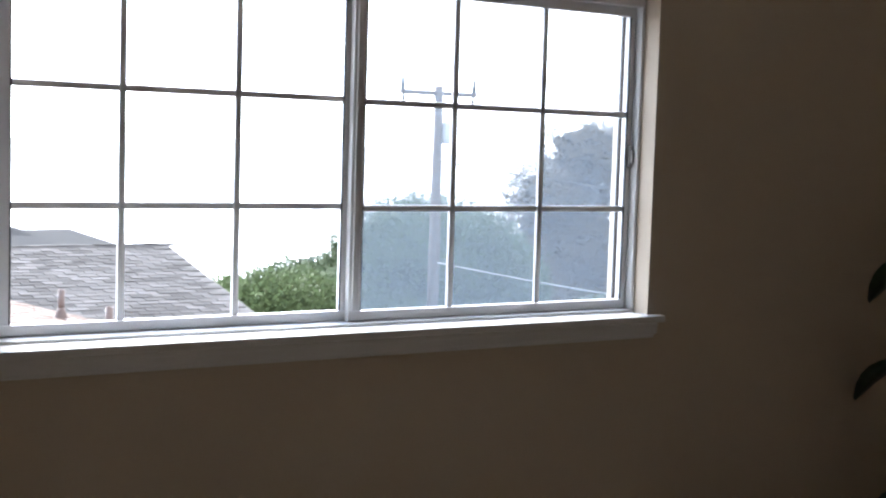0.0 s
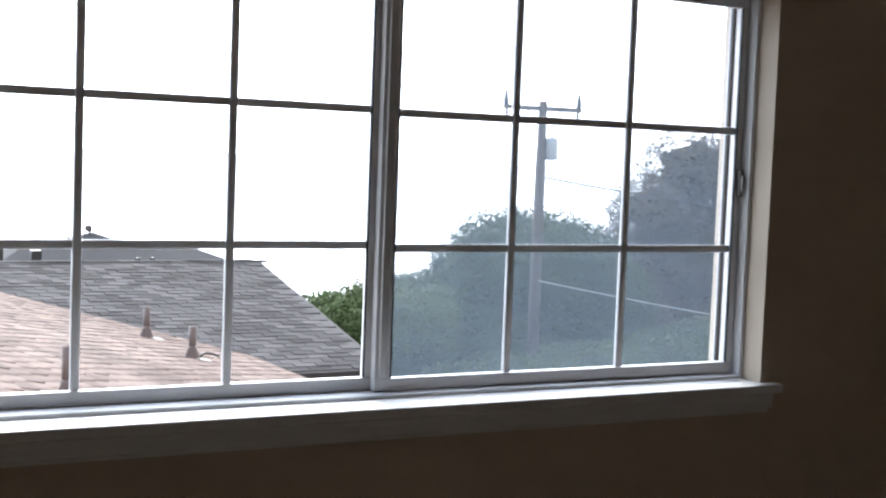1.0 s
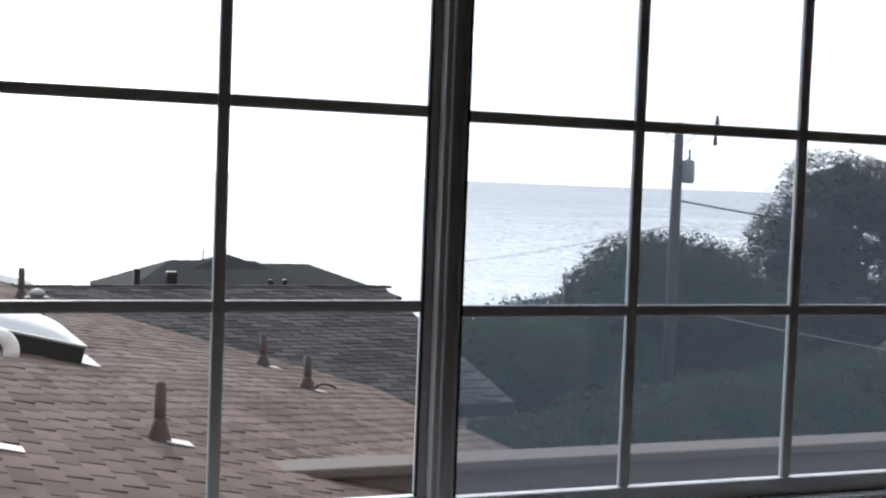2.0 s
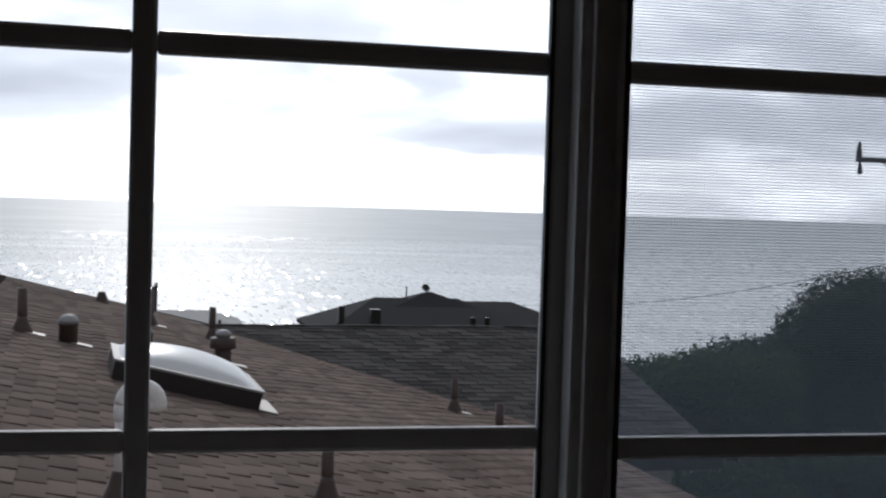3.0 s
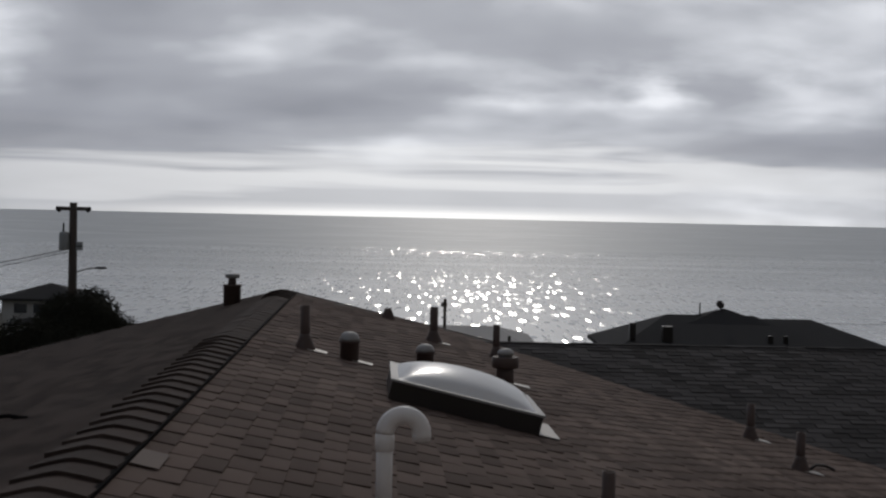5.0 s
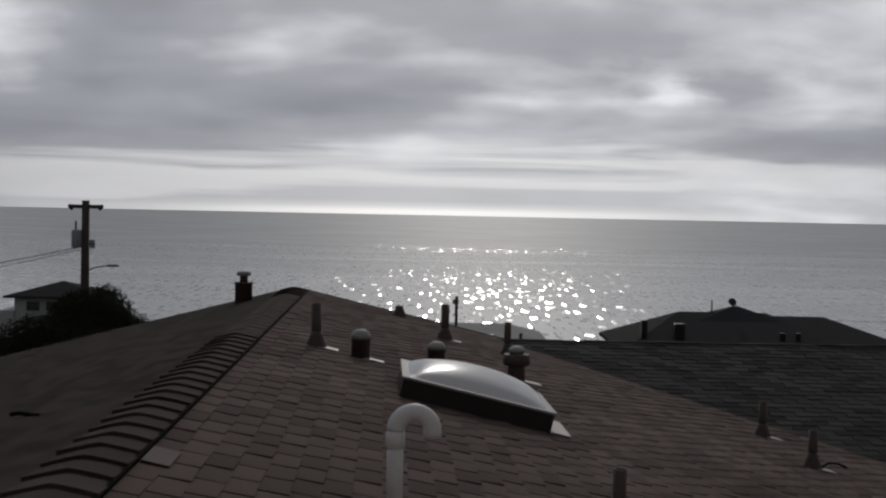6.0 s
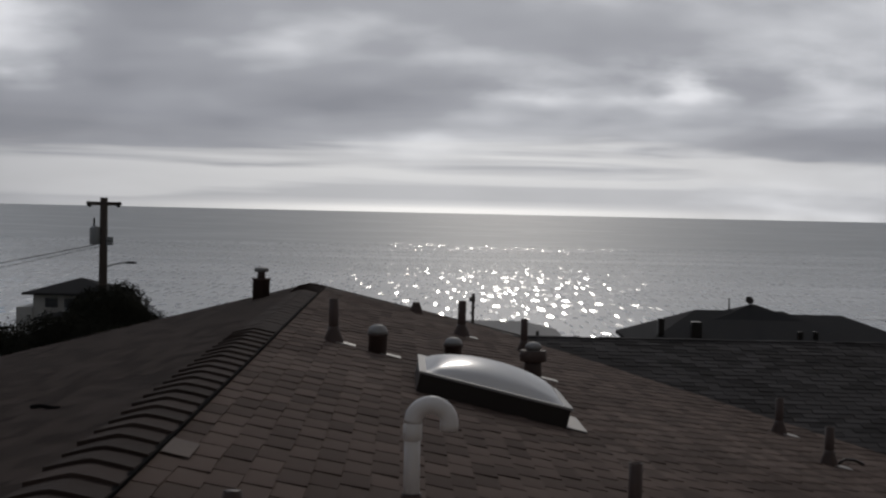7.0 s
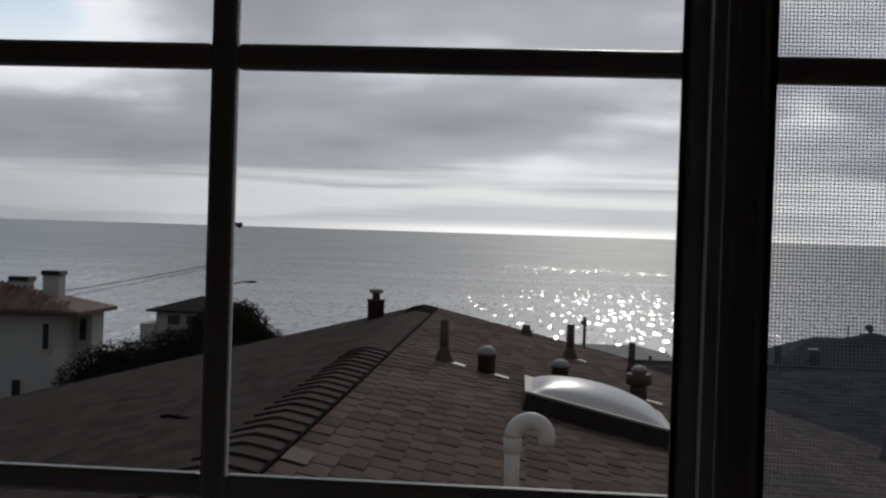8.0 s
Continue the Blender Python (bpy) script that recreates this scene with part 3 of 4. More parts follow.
def build_low_wing():
    house = thing("low_house_wing", ROOF, "single-storey house wing with a brown shingled low-pitched roof", "house")
    # slabs of the two slopes
    roofs = {}
    for side, nm in ((1, "roof_slope"), (-1, "roof_slope")):
        f = face_frame(side)
        bm = bmesh.new()
        ln = EAVE / math.cos(PITCH)
        a, b = (V0, V1) if side > 0 else (-V1, -V0)
        box(bm, 0, ln, a, b, -0.16, 0.0, m=f)
        roofs[side] = part(nm, bm, FELT, house, "felt-covered roof boards")
    part("wall", boxed(-6.2, 6.2, V0 + 0.05, V1 - 0.4, -6.2, -1.3), STUCCO, house, "pale stucco wall")
    bm = bmesh.new()
    vs = [bm.verts.new(p) for p in ((-6.2, V1 - 0.41, -1.3), (6.2, V1 - 0.41, -1.3), (0, V1 - 0.41, RIDGE_Z - 0.2))]
    vs2 = [bm.verts.new((v.co.x, V1 - 0.55, v.co.z)) for v in vs]
    bm.faces.new(vs)
    bm.faces.new(vs2[::-1])
    for k in range(3):
        bm.faces.new((vs[k], vs[(k + 1) % 3], vs2[(k + 1) % 3], vs2[k]))
    part("gable", bm, STUCCO, house)
    for side in (1, -1):
        f = face_frame(side)
        ln = EAVE / math.cos(PITCH)
        b = V1 if side > 0 else -V1
        part("bargeboard", boxed(0.02, ln, min(b, b + side * 0.03), max(b, b + side * 0.03), -0.2, 0.015, m=f), RUST, house, "dark painted bargeboard")
        part("gutter", boxed(ln, ln + 0.1, min(side * V0, side * V1), max(side * V0, side * V1), -0.13, -0.03, 0.012, m=f), RUST, house, "dark metal gutter")
    # the cross wing on the far right
    wing = part("cross_wing_roof", wing_slab(), FELT, house, "boards of the cross wing's roof")
    part("cross_wing_wall", boxed(6.0, WING_END - 0.35, 13.7, 21.2, -6.6, -1.42), STUCCO, house, "pale stucco wall of the cross wing")
    part("fascia", boxed(6.4, WING_END, WING_E - 0.03, WING_E - 0.002, -1.50, -1.33), BRONZE, house, "dark fascia board")
    return house, roofs, wing


def wing_slab():
    bm = bmesh.new()
    z_e = WING_Z - SLOPE * (WING_V - WING_E)
    ring = [(2.2, WING_V, WING_Z), (WING_END, WING_V, WING_Z), (WING_END, WING_E, z_e), (6.4, WING_E, z_e)]
    back = [(2.2, WING_V, WING_Z), (WING_END, WING_V, WING_Z), (WING_END, 21.5, WING_Z - SLOPE * 3.85), (2.2, 21.5, WING_Z - SLOPE * 3.85)]
    for r in (ring, back):
        top = [bm.verts.new(p) for p in r]
        low = [bm.verts.new((p[0], p[1], p[2] - 0.14)) for p in r]
        bm.faces.new(top)
        bm.faces.new(low[::-1])
        for k in range(4):
            bm.faces.new((top[k], top[(k + 1) % 4], low[(k + 1) % 4], low[k]))
    bmesh.ops.recalc_face_normals(bm, faces=bm.faces)
    return bm


def on_roof(u, v, turn=0.0):
    """A pose standing upright on a slope; the fittings follow the window wall's grid, which the ridge leaves by 0.8 degrees."""
    u, v = u + 0.133 - 0.014 * v, v + 0.014 * u
    return ROOF @ pose(u, v, roof_z(u) - 0.004, 0, 0, turn)


def tilt_plate(u):
    """Turn that lays a plate on the slope."""
    return pose(0, 0, 0, 0, math.degrees(PITCH if u > 0 else -PITCH_L), 0)


def vent_pipe(u, v, h, r, label, flash=True, lean=0.0):
    ob = thing("vent_pipe", on_roof(u, v), label, "vent pipe", "plumbing vents on the roof")
    bm = bmesh.new()
    lathe(bm, [(r, -0.02), (r, h), (r * 0.84, h), (r * 0.82, h - 0.12)], 16, m=pose(0, 0, 0, lean, lean * 0.6, 0))
    part("pipe", bm, RUST, ob, "", True)
    part("boot", lathe(bmesh.new(), [(r * 2.3, -0.03), (r * 2.0, 0.03), (r * 1.25, 0.11), (r * 1.04, 0.15)], 16), RUST, ob, "tapered rubber boot", True)
    if flash:
        part("flashing", boxed(0.02, 0.20, -0.09, 0.07, 0.018, 0.026, 0.002, m=tilt_plate(u)), LEAD, ob, "pale metal flashing")
    return ob


def gooseneck_pipe(u, v):
    ob = thing("gooseneck_vent", on_roof(u, v), "white plastic vent pipe bent over at its top", "vent pipe")
    r, h, bend = 0.035, 0.470, 0.078
    part("pipe", tube(bmesh.new(), [(0, 0, 0.10), (0, 0, h * 0.6), (0, 0, h)], r, 20), PVC, ob, "", True)
    part("collar", lathe(bmesh.new(), [(r, h - 0.075), (r + 0.006, h - 0.07), (r + 0.006, h - 0.005), (r, h)], 20, cap=False), PVC, ob, "", True)
    pts = [(bend - bend * math.cos(a), 0, h + bend * math.sin(a)) for a in [math.pi * k / 16 for k in range(17)]]
    pts.append((2 * bend, 0, h - 0.03))
    part("bend", tube(bmesh.new(), pts, r + 0.004, 20), PVC, ob, "", True)
    # a dark disc gives the shade of the hollow; the tube is closed
    part("mouth", lathe(bmesh.new(), [(r, h - 0.032), (r - 0.004, h - 0.0325)], 20, m=Matrix.Translation((2 * bend, 0, 0))), BRONZE, ob, "dark disc put in for the shade inside the pipe's end")
    part("boot", lathe(bmesh.new(), [(0.105, -0.04), (0.095, 0.02), (0.06, 0.10), (0.044, 0.155), (0.042, 0.17)], 20), RUST, ob, "dark red-brown tapered boot", True)
    part("flashing", boxed(0.06, 0.22, -0.12, 0.02, 0.018, 0.026, 0.002, m=tilt_plate(u)), LEAD, ob, "pale metal flashing")
    return ob


def mushroom_vent(u, v, r, h, label):
    ob = thing("mushroom_vent", on_roof(u, v), label, "roof vent", "round roof vents")
    part("neck", lathe(bmesh.new(), [(r * 0.95, -0.04), (r * 0.95, h * 0.62), (r * 1.08, h * 0.64), (r * 1.08, h * 0.70)], 20), RUST, ob, "", True)
    part("cap", lathe(bmesh.new(), [(r * 1.02, h * 0.70), (r * 1.0, h * 0.78), (r * 0.85, h * 0.9), (r * 0.5, h * 0.98), (r * 0.1, h)], 20), ZINC, ob, "domed metal cap", True)
    part("flashing", boxed(0, r * 2.4, -r * 0.9, r * 0.7, 0.018, 0.026, 0.002, m=tilt_plate(u)), LEAD, ob, "pale metal flashing")
    return ob


def collar_vent(u, v):
    ob = thing("collared_vent", on_roof(u, v), "round metal vent with a wide storm collar and domed cap", "roof vent", "round roof vents")
    part("neck", lathe(bmesh.new(), [(0.09, -0.04), (0.085, 0.22)], 20), RUST, ob, "", True)
    part("collar", lathe(bmesh.new(), [(0.125, 0.16), (0.135, 0.17), (0.135, 0.27), (0.12, 0.275), (0.1, 0.26)], 20), RUST, ob, "", True)
    part("cap", lathe(bmesh.new(), [(0.07, 0.26), (0.07, 0.29), (0.085, 0.295), (0.08, 0.325), (0.05, 0.35), (0.01, 0.358)], 20), ZINC, ob, "domed metal cap", True)
    part("flashing", boxed(0, 0.25, -0.1, 0.08, 0.018, 0.026, 0.002, m=tilt_plate(u)), LEAD, ob, "pale metal flashing")
    return ob


def dome_material():
    """Milky acrylic: lets the light behind it through, with a clear gloss on top."""
    mat = bpy.data.materials.new("acrylic_dome")
    mat.use_nodes = True
    tree = mat.node_tree
    n = Nodes(tree)
    b = tree.nodes["Principled BSDF"]
    co = tree.nodes.new("ShaderNodeTexCoord").outputs["Object"]
    dirt = n.noise(co, 4.0, 5.0)
    streaks = n.noise(n.mapping(co, (3, 14, 3)), 2.0, 4.0)
    col = n.mix(n.math("MULTIPLY_ADD", streaks, 0.5, n.math("MULTIPLY", dirt, 0.5)), (0.74, 0.73, 0.72), (0.88, 0.87, 0.865))
    tree.links.new(col, b.inputs["Base Color"])
    n.put(b.inputs["Roughness"], n.math("MULTIPLY_ADD", dirt, 0.2, 0.22))
    b.inputs["Coat Weight"].default_value = 0.5
    b.inputs["Coat Roughness"].default_value = 0.12
    glow, mix = tree.nodes.new("ShaderNodeBsdfTranslucent"), tree.nodes.new("ShaderNodeMixShader")
    tree.links.new(col, glow.inputs["Color"])
    mix.inputs[0].default_value = 0.22
    tree.links.new(b.outputs[0], mix.inputs[1])
    tree.links.new(glow.outputs[0], mix.inputs[2])
    tree.links.new(mix.outputs[0], tree.nodes["Material Output"].inputs["Surface"])
    return mat


def build_skylight(u0, u1, v0, v1):
    cu, cv = (u0 + u1) / 2, (v0 + v1) / 2
    ob = thing("skylight", on_roof(cu, cv) @ tilt_plate(cu), "domed milky plastic skylight on a dark metal kerb", "skylight")
    a, b, h = (u1 - u0) / 2 / math.cos(PITCH), (v1 - v0) / 2, 0.155
    bm = bmesh.new()
    for r in ((-a, a, -b, -b + 0.04, 0, h), (-a, a, b - 0.04, b, 0, h), (-a, -a + 0.04, -b + 0.04, b - 0.04, 0, h), (a - 0.04, a, -b + 0.04, b - 0.04, 0, h)):
        box(bm, *r)
    part("kerb", bm, BRONZE, ob, "dark metal kerb")
    bm = bmesh.new()
    for r in ((-a - 0.015, a + 0.015, -b - 0.015, -b + 0.05, h, h + 0.018), (-a - 0.015, a + 0.015, b - 0.05, b + 0.015, h, h + 0.018),
              (-a - 0.015, -a + 0.05, -b + 0.05, b - 0.05, h, h + 0.018), (a - 0.05, a + 0.015, -b + 0.05, b - 0.05, h, h + 0.018)):
        box(bm, *r, bevel=0.003)
    part("retainer", bm, ZINC, ob, "thin metal retainer")
    bm = bmesh.new()
    k = 22
    grid = []
    for i in range(k + 1):
        row = []
        for j in range(k + 1):
            s, t = 2 * i / k - 1, 2 * j / k - 1
            z = 0.150 * ((1 - s * s) * (1 - t * t)) ** 0.55
            row.append(bm.verts.new((s * (a - 0.045), t * (b - 0.045), h + 0.018 + z)))
        grid.append(row)
    for i in range(k):
        for j in range(k):
            bm.faces.new((grid[i][j], grid[i + 1][j], grid[i + 1][j + 1], grid[i][j + 1]))
    part("dome", bm, dome_material(), ob, "milky acrylic dome", True).visible_shadow = False
    part("flashing", boxed(a, a + 0.16, -b - 0.03, b * 0.2, 0.02, 0.03, 0.002), LEAD, ob, "pale metal flashing")
    return ob


house, roofs, wing_roof = build_low_wing()
build_skylight(1.38, 2.53, 9.62, 10.75)
gooseneck_pipe(1.256, 5.25)
vent_pipe(2.43, 6.35, 0.37, 0.036, "short brown-painted vent pipe with a pale flashing")
vent_pipe(5.28, 13.3, 0.38, 0.042, "brown-painted vent pipe low on the slope")
vent_pipe(5.22, 11.55, 0.36, 0.042, "brown-painted vent pipe low on the slope")
vent_pipe(0.67, 11.6, 0.40, 0.045, "brown-painted vent pipe near the ridge", lean=-0.8)
vent_pipe(2.06, 15.6, 0.43, 0.05, "brown-painted vent pipe far up the roof")
vent_pipe(2.81, 15.5, 0.41, 0.042, "brown-painted vent pipe far up the roof", flash=False)
vent_pipe(0.57, 4.62, 0.15, 0.034, "short dark vent stub near the house", flash=False)
mushroom_vent(1.07, 11.55, 0.088, 0.27, "round brown roof vent with a pale domed cap")
mushroom_vent(1.80, 12.5, 0.088, 0.24, "round brown roof vent behind the skylight")
collar_vent(2.63, 12.9)
vent_pipe(1.55, 17.5, 0.06, 0.045, "tiny vent stub at the gable edge", flash=False)


def lifted_strip(u, v):
    ob = tagged(mesh_ob("loose_strip", tube(bmesh.new(), [(0, 0, 0.03), (0.08, 0.03, 0.07), (0.17, 0.05, 0.06), (0.26, 0.06, 0.02)], 0.014, 8), BRONZE, None, True),
                "bent dark strip lying on the roof beside a vent pipe", "debris")
    ob.matrix_world = on_roof(u, v)


lifted_strip(5.32, 11.6)


def flat_strip(u, v):
    ob = tagged(mesh_ob("loose_strip", tube(bmesh.new(), [(-0.10, 0.06, 0.02), (-0.03, 0.02, 0.035), (0.06, -0.03, 0.03), (0.12, -0.10, 0.04)], 0.014, 8), BLACK, None, True),
                "short dark strip lying flat on the roof slope", "debris")
    ob.matrix_world = on_roof(u, v)


flat_strip(-1.0, 8.05)


def roof_patch(s, v, length):
    """A pale sheet tucked in beside the ridge."""
    ob = tagged(mesh_ob("metal_patch", boxed(s, s + 0.13, v, v + length, 0.016, 0.021, 0.002, m=face_frame(1)), PATCH),
                "dull grey metal sheet patching the shingles beside the ridge", "roof patch")
    ob.matrix_world = ROOF


PATCH = material("dull_grey_sheet", (0.20, 0.165, 0.145), 0.9, 0.0, scale=7, amount=0.35, fine=60, bump=0.3, dist=0.004, spec=0.08)
roof_patch(0.20, 5.55, 0.34)


def flue(u, v):
    ob = thing("metal_flue", on_roof(u, v), "brown round chimney flue with a spark cap", "chimney")
    part("shaft", lathe(bmesh.new(), [(0.115, -0.1), (0.115, 0.25), (0.125, 0.255), (0.125, 0.275)], 20), RUST, ob, "", True)
    part("throat", lathe(bmesh.new(), [(0.055, 0.275), (0.05, 0.36)], 16), RUST, ob, "", True)
    part("cap", lathe(bmesh.new(), [(0.06, 0.355), (0.095, 0.365), (0.095, 0.41), (0.05, 0.42)], 16), ZINC, ob, "metal spark cap", True)


flue(-0.52, 17.3)


# pale-capped parapet crossing the foot of the roof
def build_parapet():
    ob = thing("parapet_wall", pose(0, 0, 0), "low stucco parapet with a pale rounded top, shaded on this side", "wall", "", "structure")
    bm = bmesh.new()
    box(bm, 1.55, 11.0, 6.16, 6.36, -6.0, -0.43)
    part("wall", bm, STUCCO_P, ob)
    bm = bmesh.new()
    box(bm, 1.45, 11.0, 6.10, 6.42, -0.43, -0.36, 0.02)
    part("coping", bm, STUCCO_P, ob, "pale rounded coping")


build_parapet()

# ---- trees and shrubs ----


def leaf_cloud(blobs, count, size, seed, thin=0.0, lumpy=1.0):
    """Many small leaf tufts in and on a set of ellipsoids, uneven and with gaps."""
    rng = random.Random(seed)
    verts, faces = [], []
    weights = [b[1][0] * b[1][2] for b in blobs]
    off = Vector((rng.uniform(0, 90), rng.uniform(0, 90), 0))
    made = 0
    while made < count:
        (c, r) = rng.choices(blobs, weights)[0]
        d = Vector((rng.gauss(0, 1), rng.gauss(0, 1), rng.gauss(0, 1))).normalized()
        k = rng.uniform(0.5, 1.0) ** 0.5
        lump = 1 + lumpy * (0.16 * noise.noise(d * 2.3 + off) + 0.09 * noise.noise(d * 6 + off))
        p = Vector(c) + Vector((d.x * r[0], d.y * r[1], d.z * r[2])) * k * lump
        if noise.noise(p * 0.9 + off) < -0.42 + thin:
            continue
        made += 1
        for _ in range(2):
            q = p + Vector((rng.gauss(0, 1), rng.gauss(0, 1), rng.gauss(0, 1))) * size * 0.6
            a = Vector((rng.gauss(0, 1), rng.gauss(0, 1), rng.gauss(0, 1))).normalized()
            b = a.orthogonal().normalized()
            s = size * rng.uniform(0.6, 1.3)
            i = len(verts)
            verts.extend((tuple(q - a * s * 0.5), tuple(q + b * s * 0.28), tuple(q + a * s * 0.5), tuple(q - b * s * 0.28)))
            faces.append((i, i + 1, i + 2, i + 3))
    return verts, faces


def foliage(name, verts, faces, mat, parent):
    me = bpy.data.meshes.new(name)
    me.from_pydata(verts, [], faces)
    me.materials.append(mat)
    ob = new(name, me)
    ob.parent = parent
    return ob


def tree(name, base, blobs, count, size, mat, seed, label, category, trunk_r=0.25, thin=0.0, group="", core=0.70, lumpy=1.0):
    rng = random.Random(seed)
    bx, by, bz = base
    ob = thing(name, pose(bx, by, bz), label, category, group)
    local = [((c[0] - bx, c[1] - by, c[2] - bz), r) for c, r in blobs]
    top = max(local, key=lambda b: b[0][2])[0]
    pts = [(0, 0, -0.3), (top[0] * 0.2 + 0.1, top[1] * 0.2, top[2] * 0.35), (top[0] * 0.6, top[1] * 0.6, top[2] * 0.7), top]
    part("trunk", tube(bmesh.new(), pts, 0.2, 10, [trunk_r, trunk_r * 0.8, trunk_r * 0.5, trunk_r * 0.15]), BARK, ob, "", True)
    for c, r in local:
        s = Vector(pts[1]).lerp(Vector(pts[2]), rng.random())
        e = Vector(c)
        mid = s.lerp(e, 0.5) + Vector((0, 0, 0.15 * (e - s).length))
        part("limb", tube(bmesh.new(), [s, mid, e, e + Vector((0, 0, r[2] * 0.6))], 0.1, 7, [trunk_r * 0.45, trunk_r * 0.3, trunk_r * 0.16, 0.02]), BARK, ob, "", True)
    v, f = leaf_cloud(local, count, size, seed, thin, lumpy)
    foliage("crown", v, f, mat, ob)
    bm = bmesh.new()
    off = Vector((seed, seed * 0.7, 0))
    for c, r in local:
        made = bmesh.ops.create_icosphere(bm, subdivisions=4, radius=1.0)["verts"]
        for q in made:
            d = q.co.copy()
            k = core + lumpy * (0.18 * noise.noise(d * 2.3 + off) + 0.10 * noise.noise(d * 7 + off))
            q.co = Vector((d.x * r[0], d.y * r[1], d.z * r[2])) * k + Vector(c)
    part("inner_foliage", bm, mat, ob)
    return ob


tree("broad_tree", (25, 41, -6.5), [((26.0, 41, -3.4), (4.4, 4, 3.15)), ((21.4, 41, -4.9), (3.6, 3.5, 2.2)), ((28.6, 42, -4.4), (3.6, 3, 3.0)), ((17.6, 42, -5.5), (3.2, 3, 1.9)),
     ((24, 40, -5.6), (6, 3, 2.2))], 80000, 0.155, LEAF_A, 11, "broad dense dark green tree with a rounded crown", "tree", 0.4, -0.25, "", 0.86, 0.5)
tree("gum_tree", (40, 49, -6.5), [((39.4, 48, 1.35), (3.1, 3, 2.1)), ((42.6, 48, 0.6), (3.4, 3, 2.5)), ((36.9, 48, -0.6), (2.2, 2, 1.7)), ((39, 49, -2.8), (4.8, 3, 2.6)), ((46.2, 49, -0.2), (3.4, 3, 2.8)), ((41, 50, -5.0), (6.5, 3, 2.4)), ((34, 48, -5.2), (4, 3, 2.2)), ((48, 50, -3.0), (4.2, 3, 3.2)), ((53, 50, -4.4), (4, 3, 3.0))],
     95000, 0.14, LEAF_B, 12, "tall loose-crowned brownish grey-green tree behind the road", "tree", 0.4, -0.05, "", 0.55)
tree("bright_bush", (16.4, 36, -6.4), [((16.4, 36, -4.2), (2.4, 2, 1.5)), ((18.4, 37, -4.4), (2.2, 2, 1.5)), ((15.3, 36.5, -4.6), (1.5, 1.5, 1.2))], 22000, 0.13, LEAF_C, 13,
     "bright green leafy bush behind the roof", "bush", 0.15)
tree("dark_bush", (-12.9, 50, -5.8), [((-12.9, 50, -3.45), (1.5, 1.5, 1.85)), ((-11.7, 50, -4.0), (1.15, 1, 1.35)), ((-14.0, 50.5, -3.4), (1.1, 1, 1.55))], 14000, 0.095, LEAF_D, 14,
     "dark rounded shrub at the foot of the street lamp", "bush", 0.15, -0.2, "", 0.86, 0.45)
for k, (x, y, z, rx, rz) in enumerate([(-9.6, 40, -4.0, 2.4, 1.7), (-12.6, 42, -4.0, 2.7, 1.9), (-15.4, 43.5, -4.7, 2.3, 1.9)]):
    tree("shrub", (x, y, -5.9), [((x, y, z), (rx, 1.6, rz)), ((x + 0.9, y - 0.8, z - 0.6), (rx * 0.7, 1.3, rz * 0.7))], 16000, 0.085, LEAF_D, 30 + k,
         "dark shrub on the bank between the houses", "bush", 0.1, 0.0, "shrubs on the bank")

for k, (x, y, z, rx, rz) in enumerate([(11.6, 24, -4.9, 2.2, 1.3), (15.2, 25.5, -4.9, 2.5, 1.5), (19.2, 27.5, -5.0, 2.6, 1.6), (23.6, 30, -5.2, 2.8, 1.6), (28, 33, -5.4, 3.0, 1.8)]):
    tree("garden_shrub", (x, y, -6.3), [((x, y, z), (rx, 1.9, rz)), ((x + 1.2, y - 0.7, z - 0.5), (rx * 0.7, 1.4, rz * 0.75))], 9000, 0.14, LEAF_A, 50 + k,
         "dark green garden shrub below the big trees", "bush", 0.1, -0.2, "garden shrubs")

# ---- street poles and wires ----


